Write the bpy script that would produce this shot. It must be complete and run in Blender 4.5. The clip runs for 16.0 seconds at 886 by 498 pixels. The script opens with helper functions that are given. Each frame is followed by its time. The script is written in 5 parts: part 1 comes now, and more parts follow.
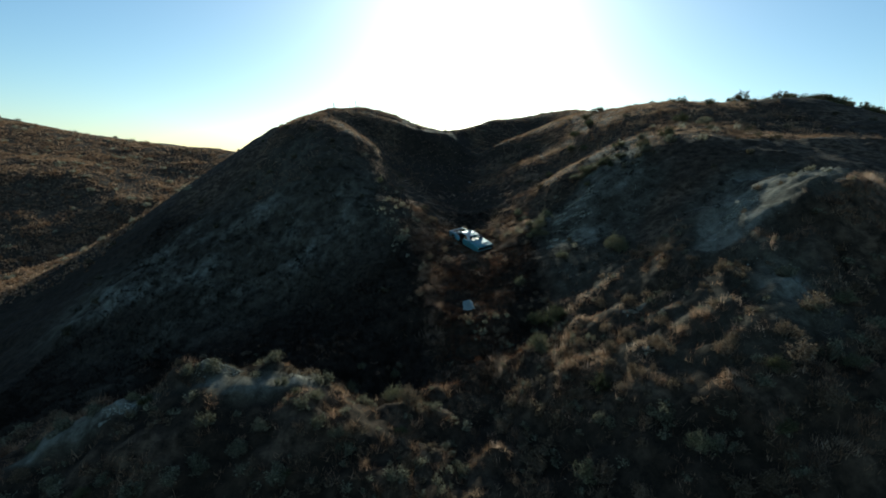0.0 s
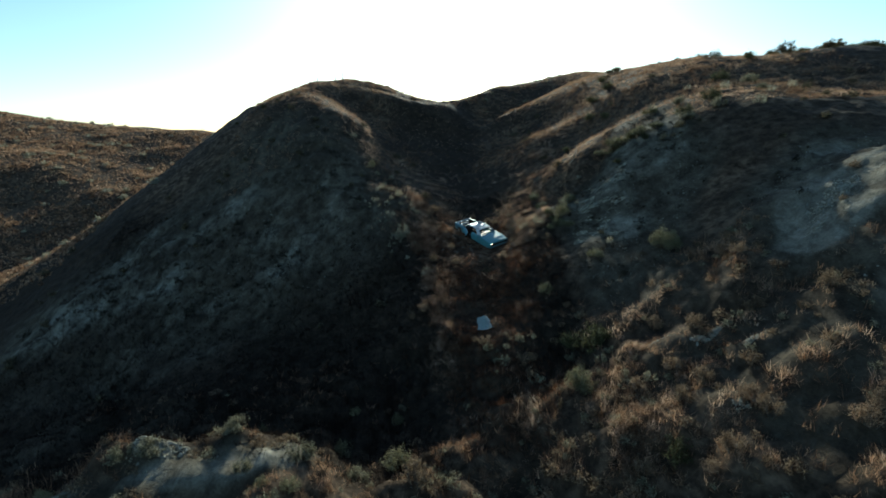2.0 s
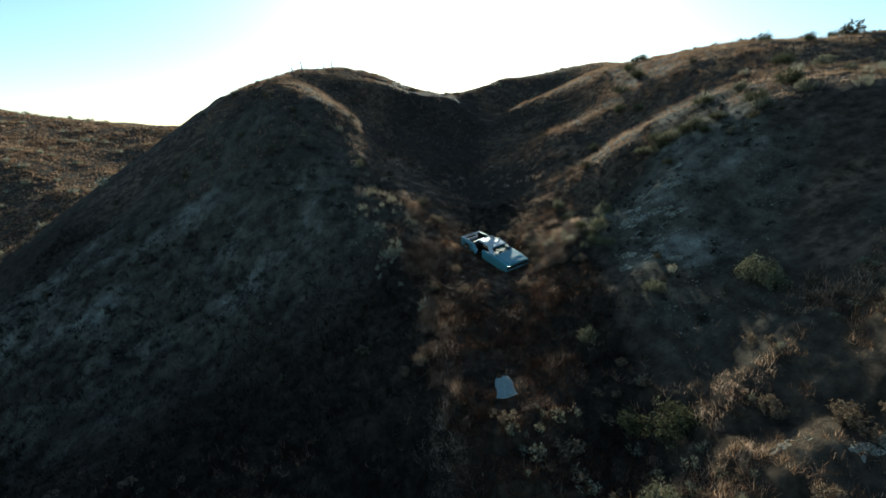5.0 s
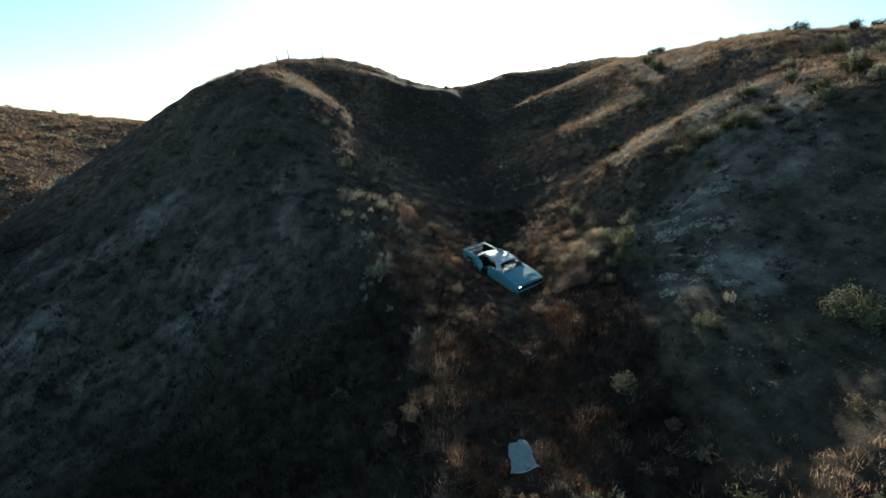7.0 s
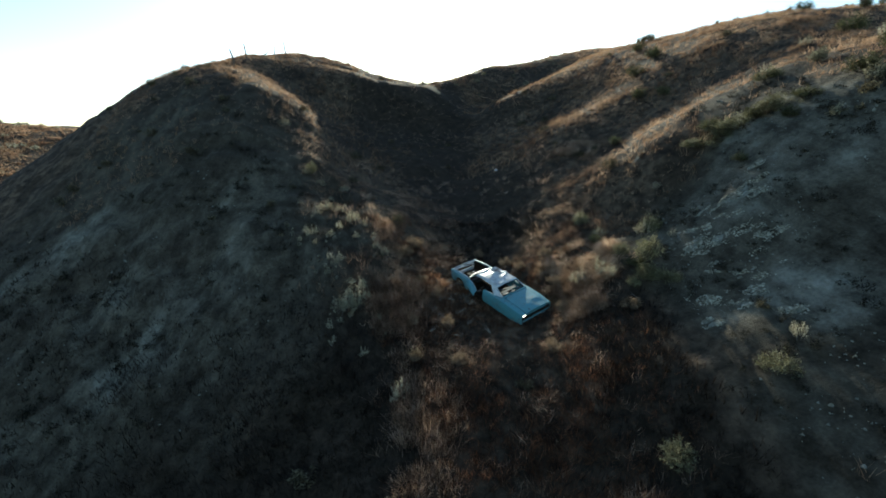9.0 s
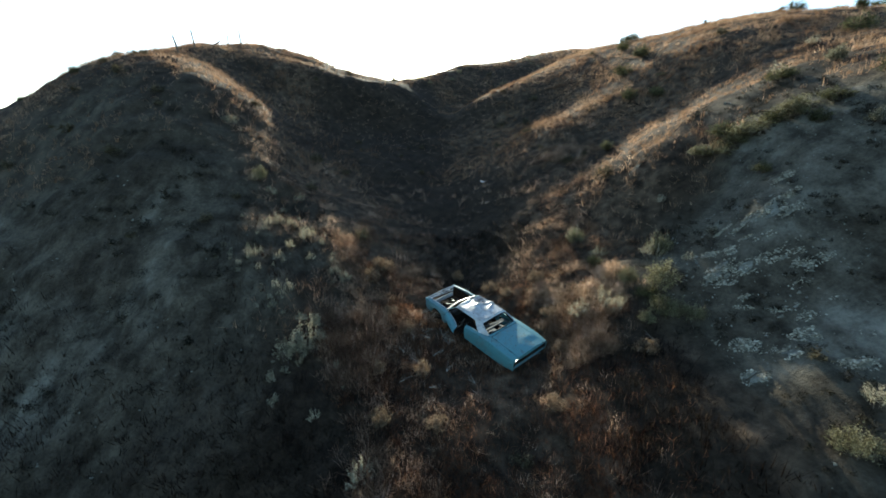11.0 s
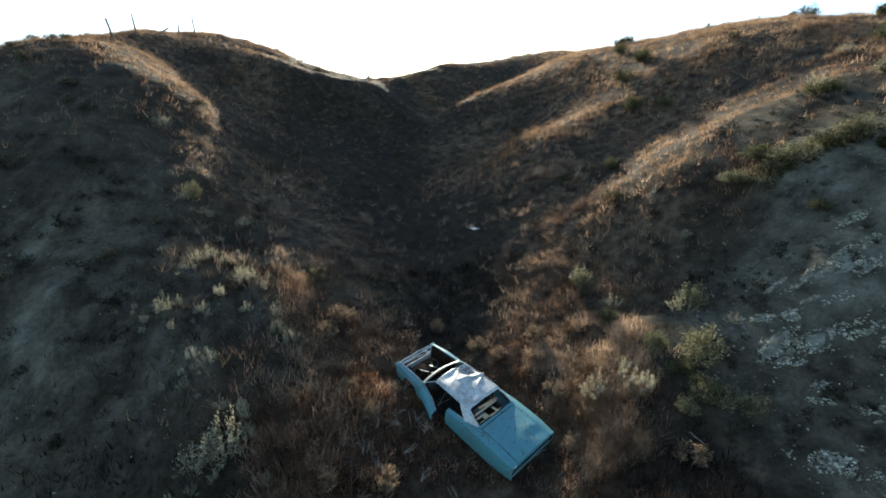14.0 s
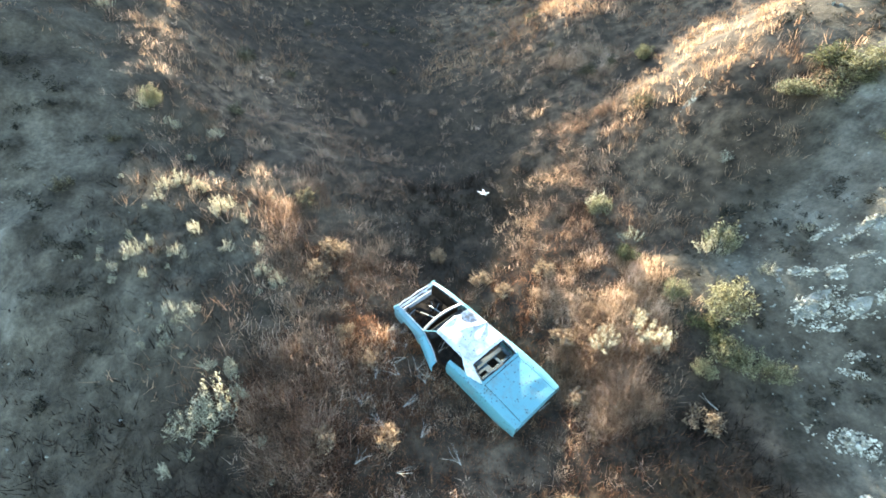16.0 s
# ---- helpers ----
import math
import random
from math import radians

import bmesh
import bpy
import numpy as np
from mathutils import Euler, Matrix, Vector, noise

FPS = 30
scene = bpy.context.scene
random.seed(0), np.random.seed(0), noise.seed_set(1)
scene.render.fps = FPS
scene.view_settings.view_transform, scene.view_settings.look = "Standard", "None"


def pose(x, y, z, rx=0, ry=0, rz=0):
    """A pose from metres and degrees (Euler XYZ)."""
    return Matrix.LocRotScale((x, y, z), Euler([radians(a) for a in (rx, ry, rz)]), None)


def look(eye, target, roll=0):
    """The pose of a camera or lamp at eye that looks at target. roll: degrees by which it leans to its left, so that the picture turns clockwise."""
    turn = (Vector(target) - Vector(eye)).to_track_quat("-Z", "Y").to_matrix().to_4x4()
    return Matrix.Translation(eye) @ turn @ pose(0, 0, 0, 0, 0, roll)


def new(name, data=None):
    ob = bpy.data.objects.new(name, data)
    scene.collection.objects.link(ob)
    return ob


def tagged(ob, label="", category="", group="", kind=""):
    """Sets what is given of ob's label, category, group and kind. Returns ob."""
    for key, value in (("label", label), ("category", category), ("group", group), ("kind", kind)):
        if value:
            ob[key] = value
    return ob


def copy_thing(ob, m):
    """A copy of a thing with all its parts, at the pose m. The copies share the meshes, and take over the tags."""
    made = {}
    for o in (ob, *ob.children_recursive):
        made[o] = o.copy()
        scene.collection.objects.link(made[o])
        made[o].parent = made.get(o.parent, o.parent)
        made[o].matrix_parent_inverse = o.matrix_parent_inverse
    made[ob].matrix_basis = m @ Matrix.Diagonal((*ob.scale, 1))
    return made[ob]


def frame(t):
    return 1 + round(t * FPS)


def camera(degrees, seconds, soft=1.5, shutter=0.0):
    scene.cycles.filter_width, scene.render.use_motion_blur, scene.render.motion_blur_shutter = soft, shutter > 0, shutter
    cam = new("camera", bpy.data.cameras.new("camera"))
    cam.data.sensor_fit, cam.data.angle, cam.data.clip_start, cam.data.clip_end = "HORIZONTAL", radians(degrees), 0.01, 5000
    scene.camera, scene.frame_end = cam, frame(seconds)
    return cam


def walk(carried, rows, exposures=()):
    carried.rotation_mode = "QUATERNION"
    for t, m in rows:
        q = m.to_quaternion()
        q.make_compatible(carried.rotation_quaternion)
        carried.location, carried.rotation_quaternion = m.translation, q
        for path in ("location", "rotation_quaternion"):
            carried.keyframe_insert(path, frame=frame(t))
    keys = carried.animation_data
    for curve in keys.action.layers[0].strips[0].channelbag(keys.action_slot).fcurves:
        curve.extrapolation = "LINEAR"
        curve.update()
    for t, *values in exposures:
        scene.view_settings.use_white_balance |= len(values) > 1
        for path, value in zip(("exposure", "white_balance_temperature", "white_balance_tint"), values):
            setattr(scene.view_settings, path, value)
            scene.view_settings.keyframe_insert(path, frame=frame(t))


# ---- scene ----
cam = camera(88.8, 16.0, 1.75)
METRES, EYE, TILT, LEAN, TURN = 37.0, 15.0, -11.0, -1.5, 0.0
ROWS = [
    (0.0, 0.0, 0.0, 0.0, 0.0, 0.0, -0.0),
    (0.5, -0.0016, 0.0492, 0.0222, 0.08, -2.33, -0.37),
    (1.0, -0.0034, 0.0974, 0.0389, 0.11, -3.65, 0.06),
    (1.5, -0.0054, 0.1436, 0.0519, 0.15, -3.7, 1.15),
    (2.0, -0.0075, 0.1875, 0.0608, 0.16, -3.69, 2.39),
    (2.5, -0.0096, 0.2289, 0.0678, 0.15, -3.71, 3.07),
    (3.0, -0.0109, 0.2684, 0.0738, 0.12, -3.72, 3.05),
    (3.5, -0.0118, 0.3065, 0.0789, 0.1, -3.71, 2.88),
    (4.0, -0.0129, 0.3429, 0.0828, 0.1, -3.72, 2.63),
    (6.5, -0.0143, 0.5124, 0.0993, 0.05, -3.78, 1.55),
    (7.0, -0.0144, 0.5451, 0.1043, -0.06, -3.79, 1.56),
    (7.5, -0.0146, 0.5776, 0.1093, -0.39, -3.79, 1.9),
    (8.0, -0.0152, 0.6096, 0.1141, -0.99, -3.79, 2.4),
    (8.5, -0.0155, 0.6412, 0.1187, -1.71, -3.79, 2.95),
    (9.0, -0.0163, 0.6714, 0.1238, -2.52, -3.83, 3.53),
    (11.5, -0.0085, 0.8021, 0.1484, -6.86, -3.88, 3.15),
    (12.0, -0.0059, 0.8241, 0.1528, -7.69, -3.89, 3.21),
    (12.5, -0.003, 0.8447, 0.1575, -8.31, -3.89, 3.32),
    (13.0, 0.0001, 0.864, 0.1643, -8.62, -3.89, 2.96),
    (13.5, 0.003, 0.8818, 0.1731, -8.67, -3.9, 2.46),
    (14.0, 0.0058, 0.8984, 0.1838, -8.66, -4.19, 2.42),
    (14.5, 0.0089, 0.9142, 0.1955, -8.61, -6.08, 2.51),
    (15.0, 0.0114, 0.9292, 0.2068, -8.53, -10.3, 2.62),
    (15.5, 0.0142, 0.9436, 0.2183, -8.44, -15.44, 2.69),
    (16.0, 0.0166, 0.9572, 0.2305, -8.41, -20.56, 2.23),
]
EXPOSURES = [(0.0, -0.10, 5750, -9), (1.0, 0.44, 5800, -8), (4.0, 0.48, 5900, -7), (9.0, 0.99, 6200, -4), (12.5, 1.46, 6500, 1), (14.3, 1.41, 6600, 2), (15.0, 1.93, 6750, 3), (15.5, 2.77, 6900, 3), (16.0, 3.58, 6950, 3)]
walk(cam, [(t, pose(0, 0, EYE, TILT, LEAN, TURN) @ pose(METRES * x, METRES * y, METRES * z, 90 + pitch, roll, yaw)) for t, x, y, z, yaw, pitch, roll in ROWS], EXPOSURES)

# ---- daylight: a sun ahead of the camera over the saddle ----
SUN_HEIGHT, SUN_TURN = 19.2, 3.75  # degrees above the level; degrees east of +y
world = bpy.data.worlds.new("sky")
scene.world = world
world.use_nodes = True
sky = world.node_tree.nodes.new("ShaderNodeTexSky")
sky.sky_type, sky.sun_disc = "NISHITA", False
sky.sun_elevation, sky.sun_rotation = radians(SUN_HEIGHT), radians(SUN_TURN)
sky.air_density, sky.dust_density, sky.ozone_density, sky.altitude = 1.0, .7, 2.6, 300
background = world.node_tree.nodes["Background"]
background.inputs["Strength"].default_value = 0.13
world.node_tree.links.new(sky.outputs["Color"], background.inputs["Color"])
sun = new("sun", bpy.data.lights.new("sun", "SUN"))
sun.data.energy, sun.data.angle, sun.data.color = 5.0, radians(.53), (1, .92, .79)
sun.matrix_world = look((100 * math.sin(radians(SUN_TURN)), 100 * math.cos(radians(SUN_TURN)), 100 * math.tan(radians(SUN_HEIGHT))), (0, 0, 0))


# ---- the lie of the land: crests, ribs, foot lines and gully floors, in metres ----
LAND = {}
LAND["west_crest"] = [(-62, 40, -8.5), (-45.6, 45, -3.2), (-40.8, 48, .5), (-36.5, 53, 5), (-33, 59.5, 10), (-27.3, 63, 15.1), (-22.5, 65, 18.4), (-19, 66, 20),
    (-18, 72, 21.1), (-17, 78, 22.7), (-14.2, 85, 23.9), (-10.6, 86, 23.35), (-7.2, 86, 22.25), (-5, 85.3, 21.45), (-2.5, 84.5, 20.75), (0, 84, 20.3)]
LAND["north_crest"] = [(0, 84, 20.3), (2.2, 86.2, 20.8), (4.8, 90.5, 21.75), (7, 94, 22.45), (9.4, 98, 23.05), (12.5, 100.5, 23.65), (17, 103, 24.5), (22, 105, 25.3), (29.4, 106, 25.9)]
LAND["west_rib"] = [(-14, 70, 19.5), (-11.9, 66.5, 18.1), (-9.5, 64, 16.8), (-8.8, 60, 14.8), (-8, 56.6, 12.9), (-6, 53.4, 10.5), (-3.6, 51, 9.7), (-2.9, 46, 8), (-2.2, 41, 5.6), (-1.4, 36, 4.2), (-.6, 32, 2.6)]
LAND["west_face_high"] = [(-28, 56, 9.3), (-22, 57.5, 13.2), (-17.1, 52.2, 10.8), (-10.4, 50.6, 10.6), (-7, 50.5, 10.2)]
LAND["west_face_low"] = [(-32, 45, 2.4), (-24.6, 41.6, 2.5), (-17.9, 41.3, 2.1), (-12.7, 42.7, 4.6), (-9.6, 43, 5.2), (-7.5, 44.3, 6.9)]
LAND["west_foot"] = [(-44, 36, -6), (-32, 35, -2.7), (-20.4, 35.5, -.4), (-10, 33.3, .9), (-4, 31, 1.4), (.2, 27, .7)]
LAND["west_hollow"] = [(-34, 27, -5), (-22, 28.5, -1.8), (-10, 29, .4), (-3, 26.6, .6)]
LAND["hump"] = [(-22, 19, -.4), (-16.1, 20.4, 2.2), (-12.7, 22.8, 3.5), (-9.3, 24.2, 3.0), (-5.6, 23.8, 2.2), (-3, 21, 1.4)]
LAND["hump_front"] = [(-20, 13, -3), (-13, 14.5, -1.6), (-7, 14.5, -1.4), (-3, 14.5, -1)]
LAND["gully"] = [(2.6, 8, -3), (2.4, 15, -1.4), (2.2, 22.6, -.1), (2, 28, 1.6), (2.3, 34, 3.6), (1.8, 41.5, 6.0), (2.6, 46, 6.75), (2, 51, 7.7), (2.4, 56, 8.8), (3.4, 62, 10.3),
    (4.4, 68, 12.2), (4.4, 75, 14.8)]
LAND["headwall"] = [(-.8, 58.3, 10), (-.9, 64.5, 11.6), (-.6, 70, 13.5), (-.4, 76, 16)]
LAND["mid_spur"] = [(7.9, 76.5, 17), (9, 77.8, 18), (12.6, 79.2, 19.45), (16.6, 79.8, 20.9), (20.5, 86, 22.8), (25, 92, 24.2)]
LAND["east_rib"] = [(6.4, 44.8, 7.1), (7.6, 46.2, 8.5), (8.4, 50, 9.5), (9.8, 52.6, 10.9), (10.9, 55.6, 12.2), (12.8, 59, 13.7), (16.6, 59.6, 15.3), (20.5, 61, 18.3), (22.6, 63.2, 20.7), (26.7, 81, 24.2)]
LAND["east_bench"] = [(22, 42.3, 16.6), (19.4, 45.2, 16.5), (18.6, 48.2, 16.1), (19.6, 53, 17.2), (19.4, 57, 16.9)]
LAND["east_step"] = [(11.3, 50.3, 10.4), (12, 48, 10), (13.5, 45, 11.8), (13.2, 41.9, 10.2), (12.4, 37, 8.2), (10.8, 32, 5.9)]
LAND["east_step_high"] = [(12.6, 51, 12.8), (15.1, 50.1, 13.9), (16.2, 48, 14.6), (15.9, 44.6, 13.4), (17.1, 42.2, 12.9), (16.7, 38, 11)]
LAND["east_foot"] = [(8.6, 46, 8.7), (9.5, 43.8, 8.4), (10.3, 41.5, 8.2), (8.8, 37.8, 7.0), (6.5, 35.6, 5.3), (3.4, 31, 3.5)]
LAND["east_crest"] = [(26.7, 81, 24.2), (33.5, 73, 24.8), (36.5, 68, 24.2), (42.5, 66, 24.2), (48, 62, 24.4), (53, 56, 21.7), (62, 48, 17)]
LAND["east_shoulder"] = [(24, 43.2, 17.7), (23.6, 50.8, 18.6), (26.6, 53.7, 19.6), (35.8, 54, 20.2)]
LAND["far_west_upper"] = [(-110, 124, 16.5), (-90, 125, 14.2), (-77, 126, 12.7), (-66, 130, 12.6)]
LAND["east_hill_foot"] = [(46, 80, 22), (58, 74, 21), (72, 68, 19)]
LAND["east_hill"] = [(46, 92, 23.5), (60, 90, 27.2), (66, 90, 27.7), (73, 90, 28.3), (81, 90, 26.3), (96, 84, 22)]
LAND["bluff"] = [(17.6, 31.2, 10.2), (19.4, 31, 11.8), (22.3, 32.2, 13.7), (26, 34, 14.5), (31, 33.5, 14.6), (42, 36, 15)]
LAND["bluff_nose"] = [(17.4, 28.6, 9.6), (19.3, 28.2, 11.1), (21.6, 28.4, 13.2), (24, 29.2, 14.6), (28, 29.5, 14.4)]
LAND["south_bench"] = [(4.3, 25.6, 1.6), (7.8, 27.5, 3.7), (10.8, 29.1, 5.5), (12.8, 26.5, 6.3), (14.5, 24.4, 7.6), (17.6, 22, 8.9), (25, 23.5, 9.2), (40, 22, 8)]
LAND["south_bench_low"] = [(5.9, 25.4, 2.6), (9.3, 22.8, 3.9), (11.6, 20.5, 5.2), (12, 16.9, 4.5), (15, 17.4, 5.6), (19, 17.8, 6.6)]
LAND["south_foot"] = [(3.6, 16.5, -.4), (7, 14.8, .2), (12.5, 12.5, .6), (20, 8, -.5)]
LAND["under_start"] = [(-30, 0, -4.5), (-8, 2, -3.5), (4, 0, -4), (26, 0, 0)]
LAND["far_west_crest"] = [(-215, 160, 31), (-150, 150, 26.3), (-136, 148, 24.2), (-130, 147, 23.1), (-112.5, 145, 20.7), (-95.5, 143, 18.4), (-86, 143, 17.5), (-75, 144, 17), (-64.5, 146, 16.2), (-45, 150, 15)]
LAND["far_west_slope"] = [(-110, 106, 13), (-84, 103, 10.6), (-76, 111, 9.2), (-64, 114, 8.4)]
LAND["west_valley"] = [(-78, 45, -7), (-66, 64, -4), (-60, 80, -.5), (-47, 92, 4.5)]
LAND["far_west_foot"] = [(-110, 70, 3), (-92, 82, 4), (-76, 96, 5.4), (-65, 96, 5.6)]
LAND["behind_crest"] = [(-22, 108, 15), (0, 106, 13), (16, 114, 16), (40, 116, 17)]
LAND["rib_flank"] = [(-10.6, 68.5, 16.9), (-7.8, 64, 14.5), (-6.4, 59.6, 12.4), (-4.4, 55.2, 10.3), (-2.4, 54.2, 10.1)]
LAND["bowl_wall_low"] = [(-8, 69.5, 15.3), (-5, 67.5, 13.4), (-3.2, 62.5, 11.3)]
LAND["bowl_wall"] = [(-12.2, 75, 19.2), (-8, 74.8, 17.3), (-4, 74.8, 16)]
LAND["brow"] = [(-12.4, 78.6, 21.6), (-10, 78.5, 21.2), (-7.2, 78.5, 20.6), (-4, 78.6, 19.75), (-1.2, 79, 19.2), (1.6, 79.6, 18.9)]
LAND["crest_strip"] = [(-12.2, 82.6, 22.75), (-10, 82.4, 22.3), (-7.2, 82.2, 21.4), (-4.4, 81.8, 20.5)]
LAND["clay_cut"] = [(12.9, 47.2, 10.5), (13.9, 47.6, 11.6)]
LAND["behind_saddle"] = [(-7, 92, 21), (-2, 90, 19), (3.4, 92.5, 18.8), (7.5, 99.5, 20.6), (12, 105, 22)]
LAND["spur_face"] = [(7.4, 71, 13.9), (10, 72.4, 15.2), (12.5, 73, 16.6), (16, 68.5, 17.3), (11.3, 62.6, 14.6)]
LAND["spur_shoulder"] = [(9.3, 75.4, 16.9), (12.7, 76.5, 18.7), (16.5, 76.3, 20.15)]
LAND["back_gully"] = [(6.2, 80, 16.3), (9.6, 84, 17.6), (13.2, 88, 19.5), (18.4, 93, 22)]
LAND["bluff_foot"] = [(14.2, 28.8, 8.2), (16.2, 31, 9.2), (13.6, 34.2, 8.5)]
LAND["behind_far_west"] = [(-190, 215, 12), (-130, 195, 8), (-80, 190, 6), (-35, 190, 7)]


def spread(points, step):
    """The points of a line, filled in evenly and gently rounded."""
    p = np.array(points, float)
    q = np.vstack([2 * p[0] - p[1], p, 2 * p[-1] - p[-2]])
    made = []
    for a, b, c, d in zip(q, q[1:], q[2:], q[3:]):
        n = max(1, int(round(np.linalg.norm(c[:2] - b[:2]) / step)))
        for u in np.arange(n) / n:
            made.append(.5 * (2 * b + (c - a) * u + (2 * a - 5 * b + 4 * c - d) * u * u + (3 * b - a - 3 * c + d) * u ** 3))
    return np.array(made + [p[-1]])


SPINE = np.vstack([spread(line, 30 if name.startswith(("far", "behind")) else 4.5) for name, line in LAND.items()])


def bend(ax, ay, bx, by):
    r2 = ((ax[:, None] - bx[None]) ** 2 + (ay[:, None] - by[None]) ** 2) / 400
    return .5 * r2 * np.log(r2 + 1e-9)


def plate():
    n = len(SPINE)
    x, y, z = SPINE.T
    a = np.zeros((n + 3, n + 3))
    a[:n, :n] = bend(x, y, x, y) + np.eye(n) * .004
    a[:n, n:] = a[n:, :n].T
    a[:n, n:] = np.column_stack([np.ones(n), x / 20, y / 20])
    a[n:, :n] = a[:n, n:].T
    return np.linalg.solve(a, np.concatenate([z, np.zeros(3)]))


PLATE = plate()
LATTICE = np.random.RandomState(7).rand(256, 256)


def value_noise(x, y):
    """Smooth noise from 0 to 1, one lump to a unit."""
    i, j = np.floor(x).astype(int), np.floor(y).astype(int)
    u, v = x - i, y - j
    u, v = u * u * (3 - 2 * u), v * v * (3 - 2 * v)
    g = lambda a, b: LATTICE[a % 256, b % 256]
    return (g(i, j) * (1 - u) + g(i + 1, j) * u) * (1 - v) + (g(i, j + 1) * (1 - u) + g(i + 1, j + 1) * u) * v


def layered(x, y, octaves=4):
    return sum(value_noise(x * 2 ** k + 17 * k, y * 2 ** k - 31 * k) / 2 ** (k + 1) for k in range(octaves)) - .5 * (1 - .5 ** octaves)


def smooth(a, b, x):
    u = np.clip((x - a) / (b - a), 0, 1)
    return u * u * (3 - 2 * u)


def lie(x, y):
    """The height of the land without its small relief."""
    x, y = np.asarray(x, float).ravel(), np.asarray(y, float).ravel()
    z = np.empty(len(x))
    n = len(SPINE)
    for k in range(0, len(x), 20000):
        s = slice(k, k + 20000)
        z[s] = bend(x[s], y[s], SPINE[:, 0], SPINE[:, 1]) @ PLATE[:n] + PLATE[n] + PLATE[n + 1] * x[s] / 20 + PLATE[n + 2] * y[s] / 20
    far = smooth(150, 330, np.hypot(x + 40, y - 70))
    level = 4 + 6 * smooth(-150, 150, y) + 7 * layered(x / 110, y / 110, 2)
    return z * (1 - far) + level * far


PATCHES = [  # bare clay: middle, half sizes, turn in degrees, strength
    (-16, 48, 13, 9.5, 20, .7), (-27, 47, 12, 6, 35, .74), (-12.5, 42, 8, 5, 25, .38), (13.5, 41, 5.4, 6, -12, .8), (16, 46, 4, 3.6, 0, .72), (24, 32.5, 7, 5.5, 0, 1.0),
    (-9.8, 23.4, 3.8, 1.5, 15, 1.0), (-17.2, 21.3, 3.2, 1.2, 20, 1.0), (13, 36.5, 5, 7, 0, .64), (21.5, 29.8, 4.8, 3.6, 0, 1.0), (11.5, 42.4, 3.2, 5.6, -8, .88), (11.5, 39, 2.6, 3.4, 0, .84), (-17, 57, 11, 7, 20, .45), (-22, 30, 7, 2.5, 0, .3), (15.5, 23, 6, 4.5, 10, .85), (11.5, 26, 3.5, 2, 20, .6), (18, 49, 3, 5, 0, .55), (-22, 38, 10, 4, 15, .42),
]


def bare(x, y):
    """How far the ground is bare clay, 0 to 1."""
    wx, wy = x + 6 * layered(x / 7, y / 7, 4), y + 6 * layered(x / 7 + 40, y / 7 + 9, 4)
    c = np.zeros(len(x))
    for mx, my, rx, ry, turn, power in PATCHES:
        a = radians(turn)
        u, v = (wx - mx) * math.cos(a) + (wy - my) * math.sin(a), -(wx - mx) * math.sin(a) + (wy - my) * math.cos(a)
        c = np.maximum(c, power * (1 - smooth(.65, 1.25, np.hypot(u / rx, v / ry))))
    # clay thinned along the eastern strip darkened for shade, and beside the bluff
    return c * (1 - .5 * smooth(34.5, 31.5, y) * smooth(2, 4, x) * smooth(18, 16, x)) * (1 - .85 * np.exp(-((x - 7.1) / 1.6) ** 4) * smooth(29, 32, y) * smooth(45, 42, y)) * (1 - .85 * np.exp(-((x - 17) / 2.1) ** 2 - ((y - 34.2) / 2.2) ** 2))


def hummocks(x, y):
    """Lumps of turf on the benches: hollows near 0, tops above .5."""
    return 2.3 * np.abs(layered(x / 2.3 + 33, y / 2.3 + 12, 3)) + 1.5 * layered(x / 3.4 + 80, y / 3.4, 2)


